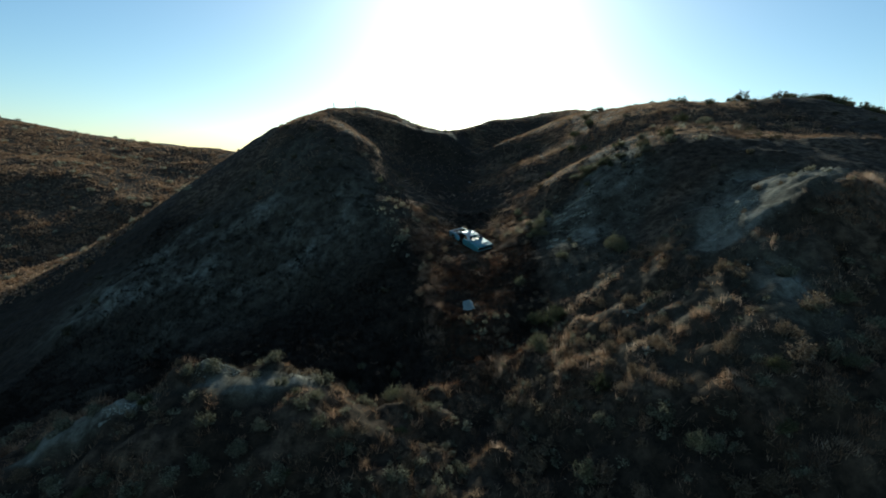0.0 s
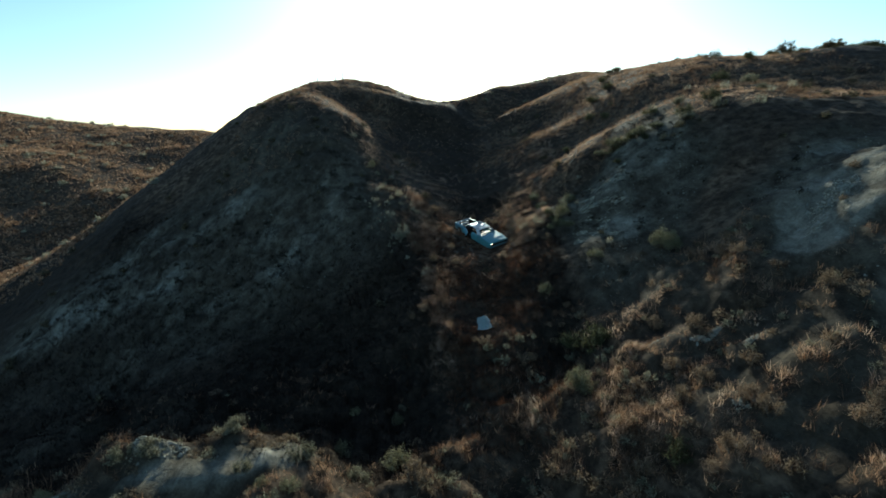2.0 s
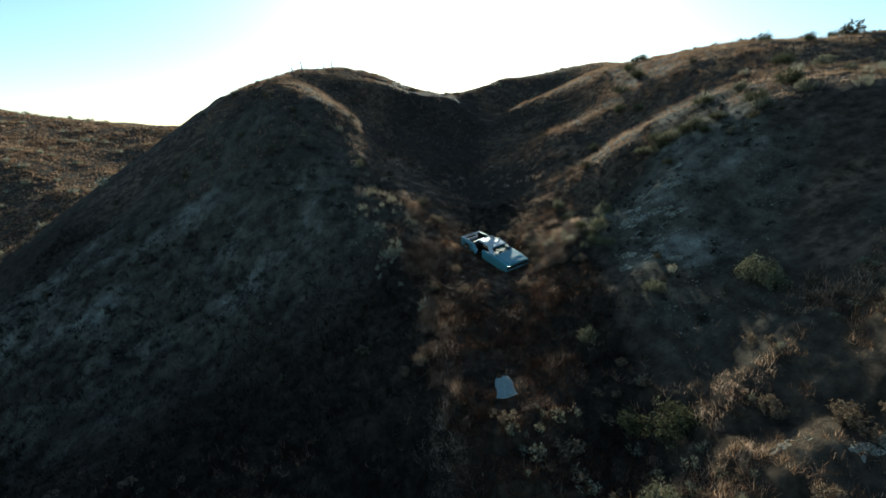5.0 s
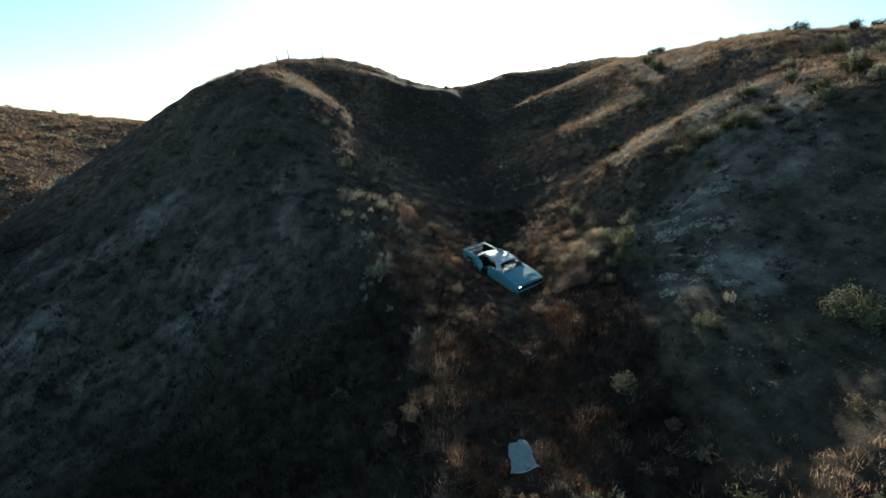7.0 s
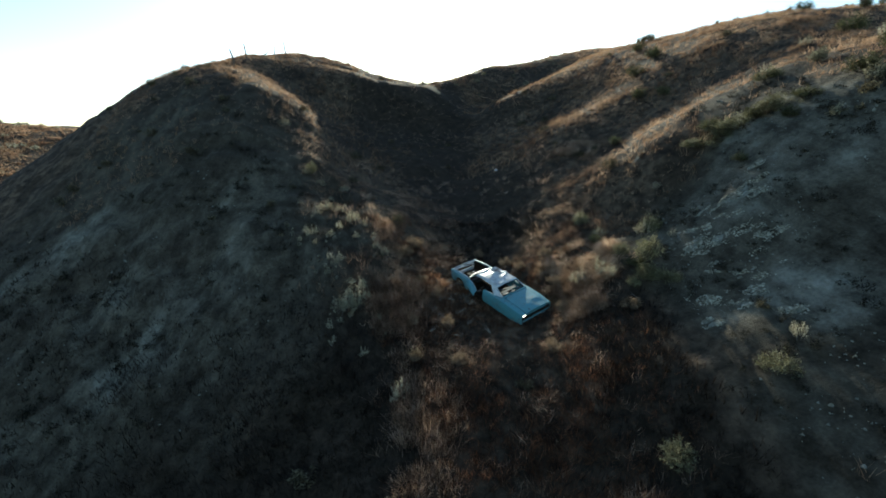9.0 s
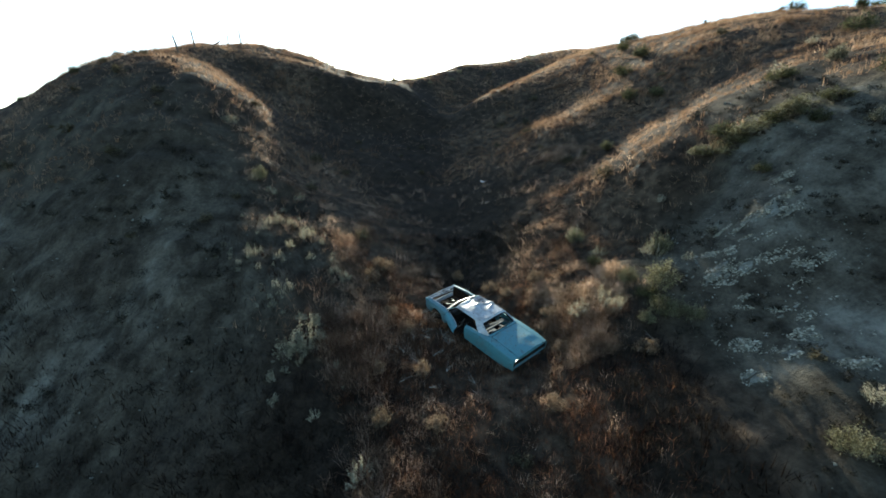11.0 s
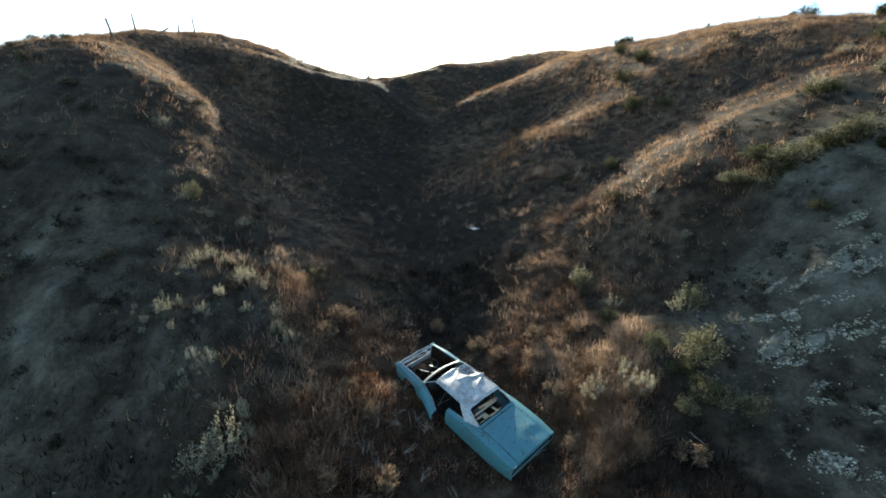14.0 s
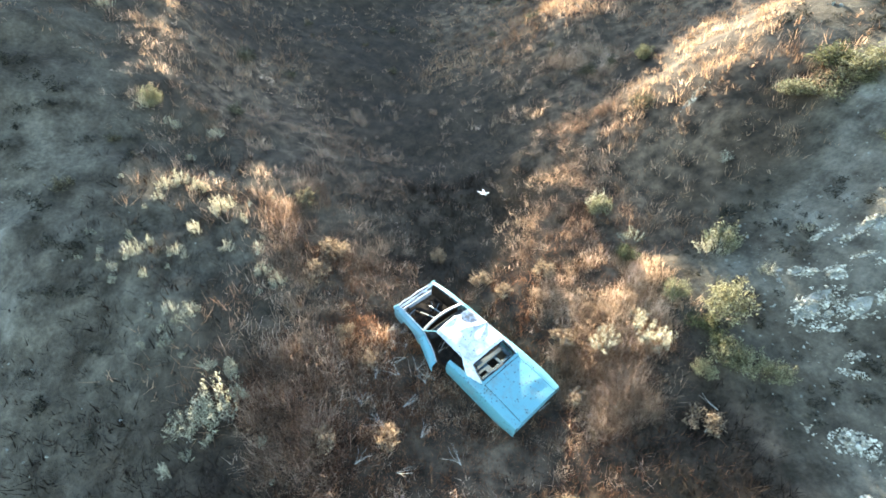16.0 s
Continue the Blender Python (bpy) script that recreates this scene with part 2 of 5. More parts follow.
def height(x, y):
    """The height of the ground with its relief."""
    x, y = np.asarray(x, float).ravel(), np.asarray(y, float).ravel()
    near = 1 - smooth(60, 130, np.hypot(x, y - 45))
    c = bare(x, y)
    z = lie(x, y) + 1.2 * layered(x / 6, y / 6, 2) * (.5 + .5 * near) * (1 - .5 * smooth(54, 64, y)) * (1 - .5 * smooth(12, 16, x) * smooth(50, 56, y))
    low = 1 - .45 * smooth(52, 62, y) * (1 + .6 * smooth(10, 14, x))
    slick = 1 - .8 * smooth(.3, .6, c) * smooth(7, 9.5, x) * smooth(19.5, 17, x) * smooth(33, 36, y)  # relief flattened so the smooth eastern clay stays out of the sun
    z += near * low * slick * (1.1 * np.abs(layered(x / 2.6 + 5, y / 2.6, 5)) - .16)
    z += near * c * slick * (.5 * layered((x + .25 * y) / 1.1, y / 4.5, 3) + .6 * smooth(0, -5, x) * layered((x + .3 * y) / 1.9 + 40, y / 3.5, 3) + .30 * np.abs(layered(x / .9, y / .9 + 7, 3)) + .2 * smooth(.1, .2, layered(x / 3 + 60, y / 3, 4)))
    z += near * smooth(48, 56, y) * (1 - .5 * smooth(8, 12, x)) * (.5 * np.abs(layered(x / 1.5 + 71, y / 1.8, 3)) + .3 * layered(x / 3.1 + 14, y / 2.2, 3) - .08)
    knoll = c * np.maximum(smooth(16, 18.5, x) * smooth(39, 36, y), smooth(29, 26, y) * smooth(0, -3, x))
    z += knoll * (.55 * np.abs(layered(x / 1.3 + 15, y / 1.3, 4)) + .7 * layered((x + y) / .9, (y - x) / 3.2 + 4, 3) - .08)
    bench = smooth(35, 31, y) * (1 - .7 * c)
    z += near * bench * (1.35 * (hummocks(x, y) - .3) + .6 * np.abs(layered(x / .9 + 3, y / .9, 3)))
    z += smooth(-46, -60, x) * smooth(260, 180, y) * (2.3 * np.abs(layered(x / 18, y / 14, 3)) + .9 * layered(x / 5 + 9, y / 4, 3) - .5)
    bed = 6.82 + .165 * (y - 46.26) - .02 * (x - 2.97)  # the wreck has dug itself in
    u, v = -.576 * (x - 2.97) + .817 * (y - 46.26), -.817 * (x - 2.97) - .576 * (y - 46.26)
    bed = bed - .1 * v
    under = 1 - smooth(.8, 1.5, np.maximum(np.abs(u) / 2.6, np.abs(v) / 1.2))
    return z * (1 - under) + np.minimum(z, bed) * under


# ---- materials ----
def material(name, build, rough=.9, metal=0.0, gloss=.08):
    """A node material; build(nodes, links, shader) wires it."""
    m = bpy.data.materials.new(name)
    m.use_nodes = True
    t = m.node_tree
    b = t.nodes["Principled BSDF"]
    b.inputs["Roughness"].default_value, b.inputs["Metallic"].default_value, b.inputs["Specular IOR Level"].default_value = rough, metal, gloss
    build(t.nodes, t.links, b)
    return m


def texture(nodes, links, kind, scale, detail=4, rough=.6, space="Object"):
    c = nodes.new("ShaderNodeTexCoord")
    n = nodes.new(kind)
    n.inputs["Scale"].default_value = scale
    if kind == "ShaderNodeTexNoise":
        n.inputs["Detail"].default_value, n.inputs["Roughness"].default_value = detail, rough
    links.new(c.outputs[space], n.inputs["Vector"])
    return n


def ramp(nodes, links, source, stops):
    r = nodes.new("ShaderNodeValToRGB")
    e = r.color_ramp.elements
    while len(e) < len(stops):
        e.new(.5)
    for k, (at, colour) in zip(e, stops):
        k.position, k.color = at, (*colour, 1)
    links.new(source, r.inputs["Fac"])
    return r.outputs["Color"]


def mix(nodes, links, fac, a, b, how="MIX"):
    n = nodes.new("ShaderNodeMix")
    n.data_type, n.blend_type = "RGBA", how
    for slot, v in ((0, fac), (6, a), (7, b)):
        if isinstance(v, (int, float)):
            n.inputs[slot].default_value = v
        elif isinstance(v, tuple):
            n.inputs[slot].default_value = (*v, 1)
        else:
            links.new(v, n.inputs[slot])
    return n.outputs[2]


def bump(nodes, links, shader, height, strength, depth):
    n = nodes.new("ShaderNodeBump")
    n.inputs["Strength"].default_value, n.inputs["Distance"].default_value = strength, depth
    links.new(height, n.inputs["Height"])
    links.new(n.outputs["Normal"], shader.inputs["Normal"])


def ground_nodes(nodes, links, shader):
    big = texture(nodes, links, "ShaderNodeTexNoise", .25, 5)
    mid = texture(nodes, links, "ShaderNodeTexNoise", 1.7, 6, .65)
    fine = texture(nodes, links, "ShaderNodeTexNoise", 9, 6, .7)
    clay = nodes.new("ShaderNodeAttribute")
    clay.attribute_name = "clay"
    pale = ramp(nodes, links, mid.outputs["Fac"], [(.3, (.066, .055, .037)), (.5, (.125, .105, .073)), (.72, (.195, .168, .12))])
    pale = mix(nodes, links, .45, pale, ramp(nodes, links, fine.outputs["Fac"], [(.3, (.038, .032, .022)), (.68, (.205, .176, .125))]))
    run = nodes.new("ShaderNodeMapping")
    run.inputs["Scale"].default_value = (1.0, .62, .62)
    streak = nodes.new("ShaderNodeTexNoise")
    streak.inputs["Scale"].default_value, streak.inputs["Detail"].default_value, streak.inputs["Roughness"].default_value = 1.2, 7, .66
    links.new(nodes.new("ShaderNodeTexCoord").outputs["Object"], run.inputs["Vector"])
    links.new(run.outputs["Vector"], streak.inputs["Vector"])
    # streaks darken the clay, partly for relief shadows too weak to show
    pale = mix(nodes, links, 1.0, pale, ramp(nodes, links, streak.outputs["Fac"], [(.37, (.3, .29, .28)), (.5, (.74, .73, .72)), (.66, (1.2, 1.2, 1.2))]), "MULTIPLY")
    light = mix(nodes, links, .45, ramp(nodes, links, mid.outputs["Fac"], [(.3, (.11, .098, .074)), (.5, (.225, .203, .157)), (.72, (.36, .33, .262))]), ramp(nodes, links, fine.outputs["Fac"], [(.3, (.052, .047, .035)), (.68, (.265, .243, .188))]))
    light = mix(nodes, links, 1.0, light, ramp(nodes, links, streak.outputs["Fac"], [(.36, (.42, .4, .38)), (.5, (.85, .84, .82)), (.64, (1.2, 1.2, 1.2))]), "MULTIPLY")
    pale = mix(nodes, links, ramp(nodes, links, clay.outputs["Fac"], [(.72, (0, 0, 0)), (1.0, (.95, .95, .95))]), pale, light)
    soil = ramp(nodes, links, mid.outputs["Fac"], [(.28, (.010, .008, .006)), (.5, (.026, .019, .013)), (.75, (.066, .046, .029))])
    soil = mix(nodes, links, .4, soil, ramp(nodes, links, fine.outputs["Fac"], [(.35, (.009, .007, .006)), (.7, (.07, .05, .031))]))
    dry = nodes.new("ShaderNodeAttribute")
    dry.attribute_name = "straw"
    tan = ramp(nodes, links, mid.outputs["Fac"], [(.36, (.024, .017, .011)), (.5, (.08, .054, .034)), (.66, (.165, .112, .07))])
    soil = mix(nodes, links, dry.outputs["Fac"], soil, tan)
    dark = ramp(nodes, links, big.outputs["Fac"], [(.35, (.74, .72, .7)), (.6, (1, 1, 1))])
    links.new(mix(nodes, links, 1.0, mix(nodes, links, clay.outputs["Fac"], soil, pale), dark, "MULTIPLY"), shader.inputs["Base Color"])
    add = nodes.new("ShaderNodeMath")
    add.operation = "ADD"
    links.new(mid.outputs["Fac"], add.inputs[0])
    links.new(fine.outputs["Fac"], add.inputs[1])
    bump(nodes, links, shader, add.outputs[0], .55, .12)


def blade_nodes(low, middle, high, glow=.5):
    def build(nodes, links, shader):
        g = nodes.new("ShaderNodeNewGeometry")
        c = ramp(nodes, links, g.outputs["Random Per Island"], [(0, low), (.5, middle), (1, high)])
        wide_patch = texture(nodes, links, "ShaderNodeTexNoise", .3, 3)
        patch = texture(nodes, links, "ShaderNodeTexNoise", 1.1, 4)
        c = mix(nodes, links, 1.0, c, ramp(nodes, links, wide_patch.outputs["Fac"], [(.35, (.62, .55, .52)), (.62, (1, 1, 1))]), "MULTIPLY")
        c = mix(nodes, links, 1.0, c, ramp(nodes, links, patch.outputs["Fac"], [(.33, (.45, .43, .43)), (.52, (.95, .92, .9)), (.68, (1.5, 1.5, 1.55))]), "MULTIPLY")
        links.new(c, shader.inputs["Base Color"])
        through_leaf = nodes.new("ShaderNodeBsdfTranslucent")
        links.new(c, through_leaf.inputs["Color"])
        both = nodes.new("ShaderNodeMixShader")
        both.inputs[0].default_value = glow
        links.new(shader.outputs[0], both.inputs[1])
        links.new(through_leaf.outputs[0], both.inputs[2])
        links.new(both.outputs[0], nodes["Material Output"].inputs["Surface"])
    return build


EARTH = material("earth", ground_nodes, .95)
STRAW = material("russet_grass", blade_nodes((.165, .103, .064), (.37, .252, .168), (.60, .455, .335)), .8)
# near-black blades, set where shade lies so that the ground looks darker
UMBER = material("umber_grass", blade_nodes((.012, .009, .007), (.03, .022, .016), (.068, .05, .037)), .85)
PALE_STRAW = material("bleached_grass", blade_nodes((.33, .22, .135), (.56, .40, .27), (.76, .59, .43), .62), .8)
RUSSET = material("rusty_grass", blade_nodes((.17, .095, .053), (.38, .235, .14), (.60, .42, .27), .55), .8)
RUSTY = material("rust_brown_grass", blade_nodes((.07, .03, .015), (.165, .076, .038), (.31, .168, .095), .5), .8)
GOLD = material("golden_grass", blade_nodes((.245, .15, .086), (.41, .265, .16), (.57, .40, .26)), .8)


# ---- meshes ----
def sheet(name, verts, faces, mat, smooth_faces=False):
    """A mesh from arrays: verts (n, 3), faces (m, 3) or (m, 4)."""
    verts, faces = np.asarray(verts, np.float32), np.asarray(faces, np.int32)
    me = bpy.data.meshes.new(name)
    n, k = faces.shape
    me.vertices.add(len(verts))
    me.vertices.foreach_set("co", verts.ravel())
    me.loops.add(n * k)
    me.loops.foreach_set("vertex_index", faces.ravel())
    me.polygons.add(n)
    me.polygons.foreach_set("loop_start", np.arange(n, dtype=np.int32) * k)
    me.polygons.foreach_set("use_smooth", np.full(n, smooth_faces))
    me.update(calc_edges=True)
    me.materials.append(mat)
    return me


# ---- the ground ----
def in_gully(x, y):
    west = np.interp(y, [26, 31, 35.5, 40, 45, 47.5, 49.5, 52, 56, 62], [.4, .2, -.3, -1.4, -2.7, -1.5, -2.3, -3.3, -6, -7])
    east = np.interp(y, [26, 31, 36, 40, 45, 50, 56, 62], [5, 7, 7.5, 7.9, 8.7, 9.3, 12, 15])
    ragged = 2.4 * layered(x / 3, y / 3, 3)
    return smooth(west - .6, west + .5, x + ragged) * smooth(east + .7, east - .8, x + ragged) * smooth(24, 28, y) * smooth(66, 58, y)


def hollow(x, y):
    """The gully bottom above the wreck, where colour is darkened to stand for shade, 0 to 1."""
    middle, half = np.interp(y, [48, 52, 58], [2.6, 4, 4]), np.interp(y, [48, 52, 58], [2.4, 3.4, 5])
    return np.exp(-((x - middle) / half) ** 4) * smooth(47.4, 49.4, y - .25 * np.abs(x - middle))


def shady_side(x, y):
    """The strip along the foot of the eastern clay, coloured dark as if shaded, 0 to 1."""
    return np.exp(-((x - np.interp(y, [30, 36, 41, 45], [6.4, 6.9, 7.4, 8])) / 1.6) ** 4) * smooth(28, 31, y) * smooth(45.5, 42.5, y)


def swathes(x, y):
    """Thick and thin places in the grass of the gully, 0 to 1."""
    lush = .12 + .88 * smooth(.40, .58, .55 * value_noise(x / 1.7 + 12, y / 1.5) + .45 * value_noise(x / .6 + 4, y / .55))
    return lush * (1 - .6 * smooth(-1.5, -2.6, x) * smooth(44, 47, y))


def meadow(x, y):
    """How far the slopes carry dry grass, 0 to 1: all but the clay and the places darkened as shade, such as the
    western foot.
    """
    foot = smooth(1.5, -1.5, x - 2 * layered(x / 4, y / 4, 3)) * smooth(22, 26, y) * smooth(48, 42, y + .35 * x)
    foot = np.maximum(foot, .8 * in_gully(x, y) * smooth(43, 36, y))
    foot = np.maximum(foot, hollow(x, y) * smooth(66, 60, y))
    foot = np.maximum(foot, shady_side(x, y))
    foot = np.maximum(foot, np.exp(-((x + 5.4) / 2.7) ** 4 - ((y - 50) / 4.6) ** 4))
    # less straw in the bowl, crest band and turf hollows, darkening them like shade
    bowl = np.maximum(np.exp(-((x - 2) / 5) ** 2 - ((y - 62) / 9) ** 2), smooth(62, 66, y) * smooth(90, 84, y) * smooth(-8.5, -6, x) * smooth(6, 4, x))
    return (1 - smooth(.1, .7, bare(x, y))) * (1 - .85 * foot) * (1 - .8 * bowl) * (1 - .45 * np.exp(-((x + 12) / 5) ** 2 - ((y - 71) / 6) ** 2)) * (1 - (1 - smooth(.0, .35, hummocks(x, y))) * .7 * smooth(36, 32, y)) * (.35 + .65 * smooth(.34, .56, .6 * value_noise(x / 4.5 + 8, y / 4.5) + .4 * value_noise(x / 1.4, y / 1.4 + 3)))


def spacing(a, b, wide, step):
    """Even steps from a to b, growing beyond them out to wide."""
    grow, d = [], step
    s = 0
    while s < wide:
        s += d
        d *= 1.07
        grow.append(s)
    grow = np.array(grow)
    return np.concatenate([(a - grow)[::-1], np.arange(a, b + step / 2, step), b + grow])


gx, gy = spacing(-40, 42, 2200, .28), spacing(10, 92, 2200, .28)
mx, my = np.meshgrid(gx, gy)
mz = height(mx, my)
wide, deep = len(gx), len(gy)
corner = (np.arange(deep - 1)[:, None] * wide + np.arange(wide - 1)[None]).ravel()
ground = new("ground", sheet("ground", np.column_stack([mx.ravel(), my.ravel(), mz]), np.column_stack([corner, corner + 1, corner + wide + 1, corner + wide]), EARTH, True))
ground.data.attributes.new("clay", "FLOAT", "POINT").data.foreach_set("value", np.clip(bare(mx.ravel(), my.ravel()) * (.98 + 1.2 * layered(mx.ravel() / 2.6, my.ravel() / 2.6 + 70, 5) + 1.3 * smooth(0, -6, mx.ravel()) * layered((mx.ravel() - .45 * my.ravel()) / 2.4 + 3, (my.ravel() + .45 * mx.ravel()) / 8, 4)), 0, 1).astype(np.float32))
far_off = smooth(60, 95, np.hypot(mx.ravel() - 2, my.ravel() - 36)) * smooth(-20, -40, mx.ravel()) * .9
# straw colour is held back where hollow and strip stand for shade
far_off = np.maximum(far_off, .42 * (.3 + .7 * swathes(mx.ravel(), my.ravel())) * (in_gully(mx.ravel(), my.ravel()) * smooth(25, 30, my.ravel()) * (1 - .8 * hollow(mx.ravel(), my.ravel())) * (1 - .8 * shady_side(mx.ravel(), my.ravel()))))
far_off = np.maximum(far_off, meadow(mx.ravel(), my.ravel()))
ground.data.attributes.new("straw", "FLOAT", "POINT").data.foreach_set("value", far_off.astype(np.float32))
tagged(ground, "dry hillside of brown soil and pale bare clay", "ground", kind="structure")


# ---- dry grass ----
def tufts(name, label, count, box, blades, tall, wide_blade, mat, seed, keep):
    """A field of grass tufts over box (x0, x1, y0, y1); keep(x, y) gives the chance of a tuft."""
    r = np.random.RandomState(seed)
    x, y = r.uniform(box[0], box[1], count), r.uniform(box[2], box[3], count)
    chosen = r.rand(count) < keep(x, y)
    x, y = x[chosen], y[chosen]
    size = tall * r.uniform(.55, 1.25, len(x)) * (.6 + .9 * value_noise(x / 2.2, y / 2.2))
    z = height(x, y)
    n = len(x) * blades
    k = np.repeat(np.arange(len(x)), blades)
    comb = 9 * value_noise(x / 5 + 70, y / 5)
    turn, lean = comb[k] + r.normal(0, 2.4, n), r.uniform(.2, 1.25, n)
    foot = np.column_stack([x[k] + r.normal(0, .09, n), y[k] + r.normal(0, .09, n), z[k] - .04])
    tip_height = size[k] * r.uniform(.6, 1.1, n)
    out = np.column_stack([np.cos(turn), np.sin(turn), np.zeros(n)])
    side = np.column_stack([-np.sin(turn + r.normal(0, .8, n)), np.cos(turn), np.zeros(n)]) * (wide_blade * r.uniform(.6, 1.4, n))[:, None]
    tip = foot + out * (lean * tip_height)[:, None]
    tip[:, 2] += tip_height * np.sqrt(1 - .62 * lean ** 2)
    v = np.stack([foot - side, foot + side, tip], 1).reshape(-1, 3)
    ob = new(name, sheet(name, v, np.arange(3 * n).reshape(-1, 3), mat))
    return tagged(ob, label, "grass", kind="stuff")


def grassy(x, y):
    near_wreck = .3 * np.exp(-(((x - 3.2) / 4.5) ** 2 + ((y - 44.5) / 4) ** 2) ** 2)
    return (1 - smooth(.15, .75, bare(x, y))) * np.maximum(near_wreck, .06 + .94 * smooth(.43, .58, value_noise(x / 3.2 + 3, y / 3.2) * .5 + .5 * value_noise(x / 1.1, y / 1.1)))


def clumped(x, y):
    return meadow(x, y) * smooth(.4, .58, .35 * value_noise(x / 1.6 + 21, y / 1.6) + .65 * value_noise(x / .6, y / .6 + 9))


def sward(x, y):
    """Grass on the slopes, in swathes with thin places between."""
    return meadow(x, y) * (.42 + .58 * smooth(.4, .6, .5 * value_noise(x / 2.1 + 5, y / 1.7) + .5 * value_noise(x / .7, y / .7 + 31)))


def off_wreck(x, y):
    u, v = -.576 * (x - 2.97) + .817 * (y - 46.26), -.817 * (x - 2.97) - .576 * (y - 46.26)
    return np.where((np.abs(u) < 2.6) & (np.abs(v) < .95), 0, 1)


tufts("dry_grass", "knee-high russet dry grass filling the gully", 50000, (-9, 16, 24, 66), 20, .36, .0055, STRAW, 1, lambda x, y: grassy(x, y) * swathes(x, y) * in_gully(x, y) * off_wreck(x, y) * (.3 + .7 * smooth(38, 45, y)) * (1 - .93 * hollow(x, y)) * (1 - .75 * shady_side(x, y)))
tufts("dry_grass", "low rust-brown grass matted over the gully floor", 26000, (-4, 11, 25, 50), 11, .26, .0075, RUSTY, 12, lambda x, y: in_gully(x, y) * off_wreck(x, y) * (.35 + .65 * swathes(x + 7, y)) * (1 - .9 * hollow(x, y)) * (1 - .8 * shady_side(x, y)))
tufts("dry_grass", "tan dry grass over the upper slopes", 88000, (-24, 42, 44, 104), 9, .34, .0115, GOLD, 2, lambda x, y: sward(x, y) * (1 - .9 * in_gully(x, y)) * off_wreck(x, y))
tufts("dry_grass", "pale seeding grass along the ribs and spurs", 26000, (-18, 40, 48, 92), 10, .42, .010, GOLD, 9, lambda x, y: sward(x, y) * smooth(.55, .68, .5 * value_noise(x / 2.4 + 61, y / 2.4) + .5 * value_noise(x / .8 + 2, y / .8)) * (1 - .9 * in_gully(x, y)))
tufts("dry_grass", "clumps of tan dry grass on the benches", 46000, (-24, 30, 9, 34), 12, .40, .010, RUSSET, 4, lambda x, y: clumped(x, y) * (1 - .9 * in_gully(x, y)))
tufts("dry_grass", "tan dry grass on the far western hills", 60000, (-150, -40, 50, 146), 8, .5, .06, GOLD, 3, lambda x, y: .35 + .65 * smooth(.42, .56, .5 * value_noise(x / 7 + 3, y / 6) + .5 * value_noise(x / 2.2, y / 2)))
tufts("dry_grass", "near-black grass standing for shade at the western foot and hollow", 46000, (-34, 12, 23, 55), 7, .36, .012, UMBER, 5, lambda x, y: (1 - .8 * bare(x, y)) * np.maximum(.6 * np.exp(-((x + 5.4) / 2.7) ** 4 - ((y - 50) / 4.6) ** 4) + .7 * hollow(x, y), np.maximum(smooth(1.5, -1.5, x) * smooth(46, 40, y + .35 * x), .45 * in_gully(x, y) * smooth(45, 39, y) + .85 * shady_side(x, y))))
tufts("dry_grass", "russet grass standing along the western edge of the gully", 11000, (-5, 2, 29, 52), 15, .46, .0085, STRAW, 10, lambda x, y: np.exp(-((x - np.interp(y, [30, 36, 41, 46, 51], [.2, -.7, -1.4, -2.1, -2.6])) / .75) ** 2) * smooth(.36, .52, .5 * value_noise(x / 1.3 + 44, y / 1.3) + .5 * value_noise(x / .5, y / .5)) * smooth(29, 33, y))
tufts("dry_grass", "tan grass standing along the western rib", 11000, (-18, -1, 49, 72), 12, .42, .008, STRAW, 11, lambda x, y: np.exp(-((x - np.interp(y, [50, 53.4, 56.6, 60, 64, 66.5, 70], [-4, -6, -8, -8.8, -9.5, -11.9, -14])) / 1.3) ** 2) * (.35 + .65 * smooth(54, 58, y)) * (.1 + .9 * smooth(.42, .6, .5 * value_noise(x / 1.5 + 24, y / 1.5) + .5 * value_noise(x / .6, y / .6))))
tufts("dry_grass", "bleached straw clumps in the gully", 30000, (-6, 13, 24, 64), 18, .36, .0055, PALE_STRAW, 6, lambda x, y: smooth(.60, .70, .6 * value_noise(x / 1.5 + 50, y / 1.5) + .4 * value_noise(x / .6, y / .6 + 13)) * in_gully(x, y) * off_wreck(x, y) * (1 - .95 * hollow(x, y)) * (.18 + .82 * smooth(38, 45, y)) * (1 - .8 * shady_side(x, y)))
tufts("dry_grass", "tall bleached straw standing beside the wreck", 6500, (5, 9.4, 43, 50), 22, .36, .0055, PALE_STRAW, 7, lambda x, y: smooth(.38, .55, value_noise(x / 1.1 + 5, y / 1.1)) * smooth(5, 6, x) * smooth(9.4, 8.2, x) * smooth(48.8, 47, y) * off_wreck(x, y))
# paler grass puts the sun on the bench tops into colour
tufts("dry_grass", "straw clumps kept pale to stand for sunlit bench tops", 30000, (3, 30, 14, 34), 13, .46, .009, PALE_STRAW, 8, lambda x, y: clumped(x + 1, y) * smooth(34, 32, y) * smooth(.5, .62, value_noise(x / 1.9 + 33, y / 1.9)))


# ---- building blocks for things ----
def thing(name, m, label, category, group=""):
    """An Empty at the base of a thing."""
    ob = new(name)
    ob.empty_display_size = .2
    ob.matrix_world = m
    return tagged(ob, label, category, group)


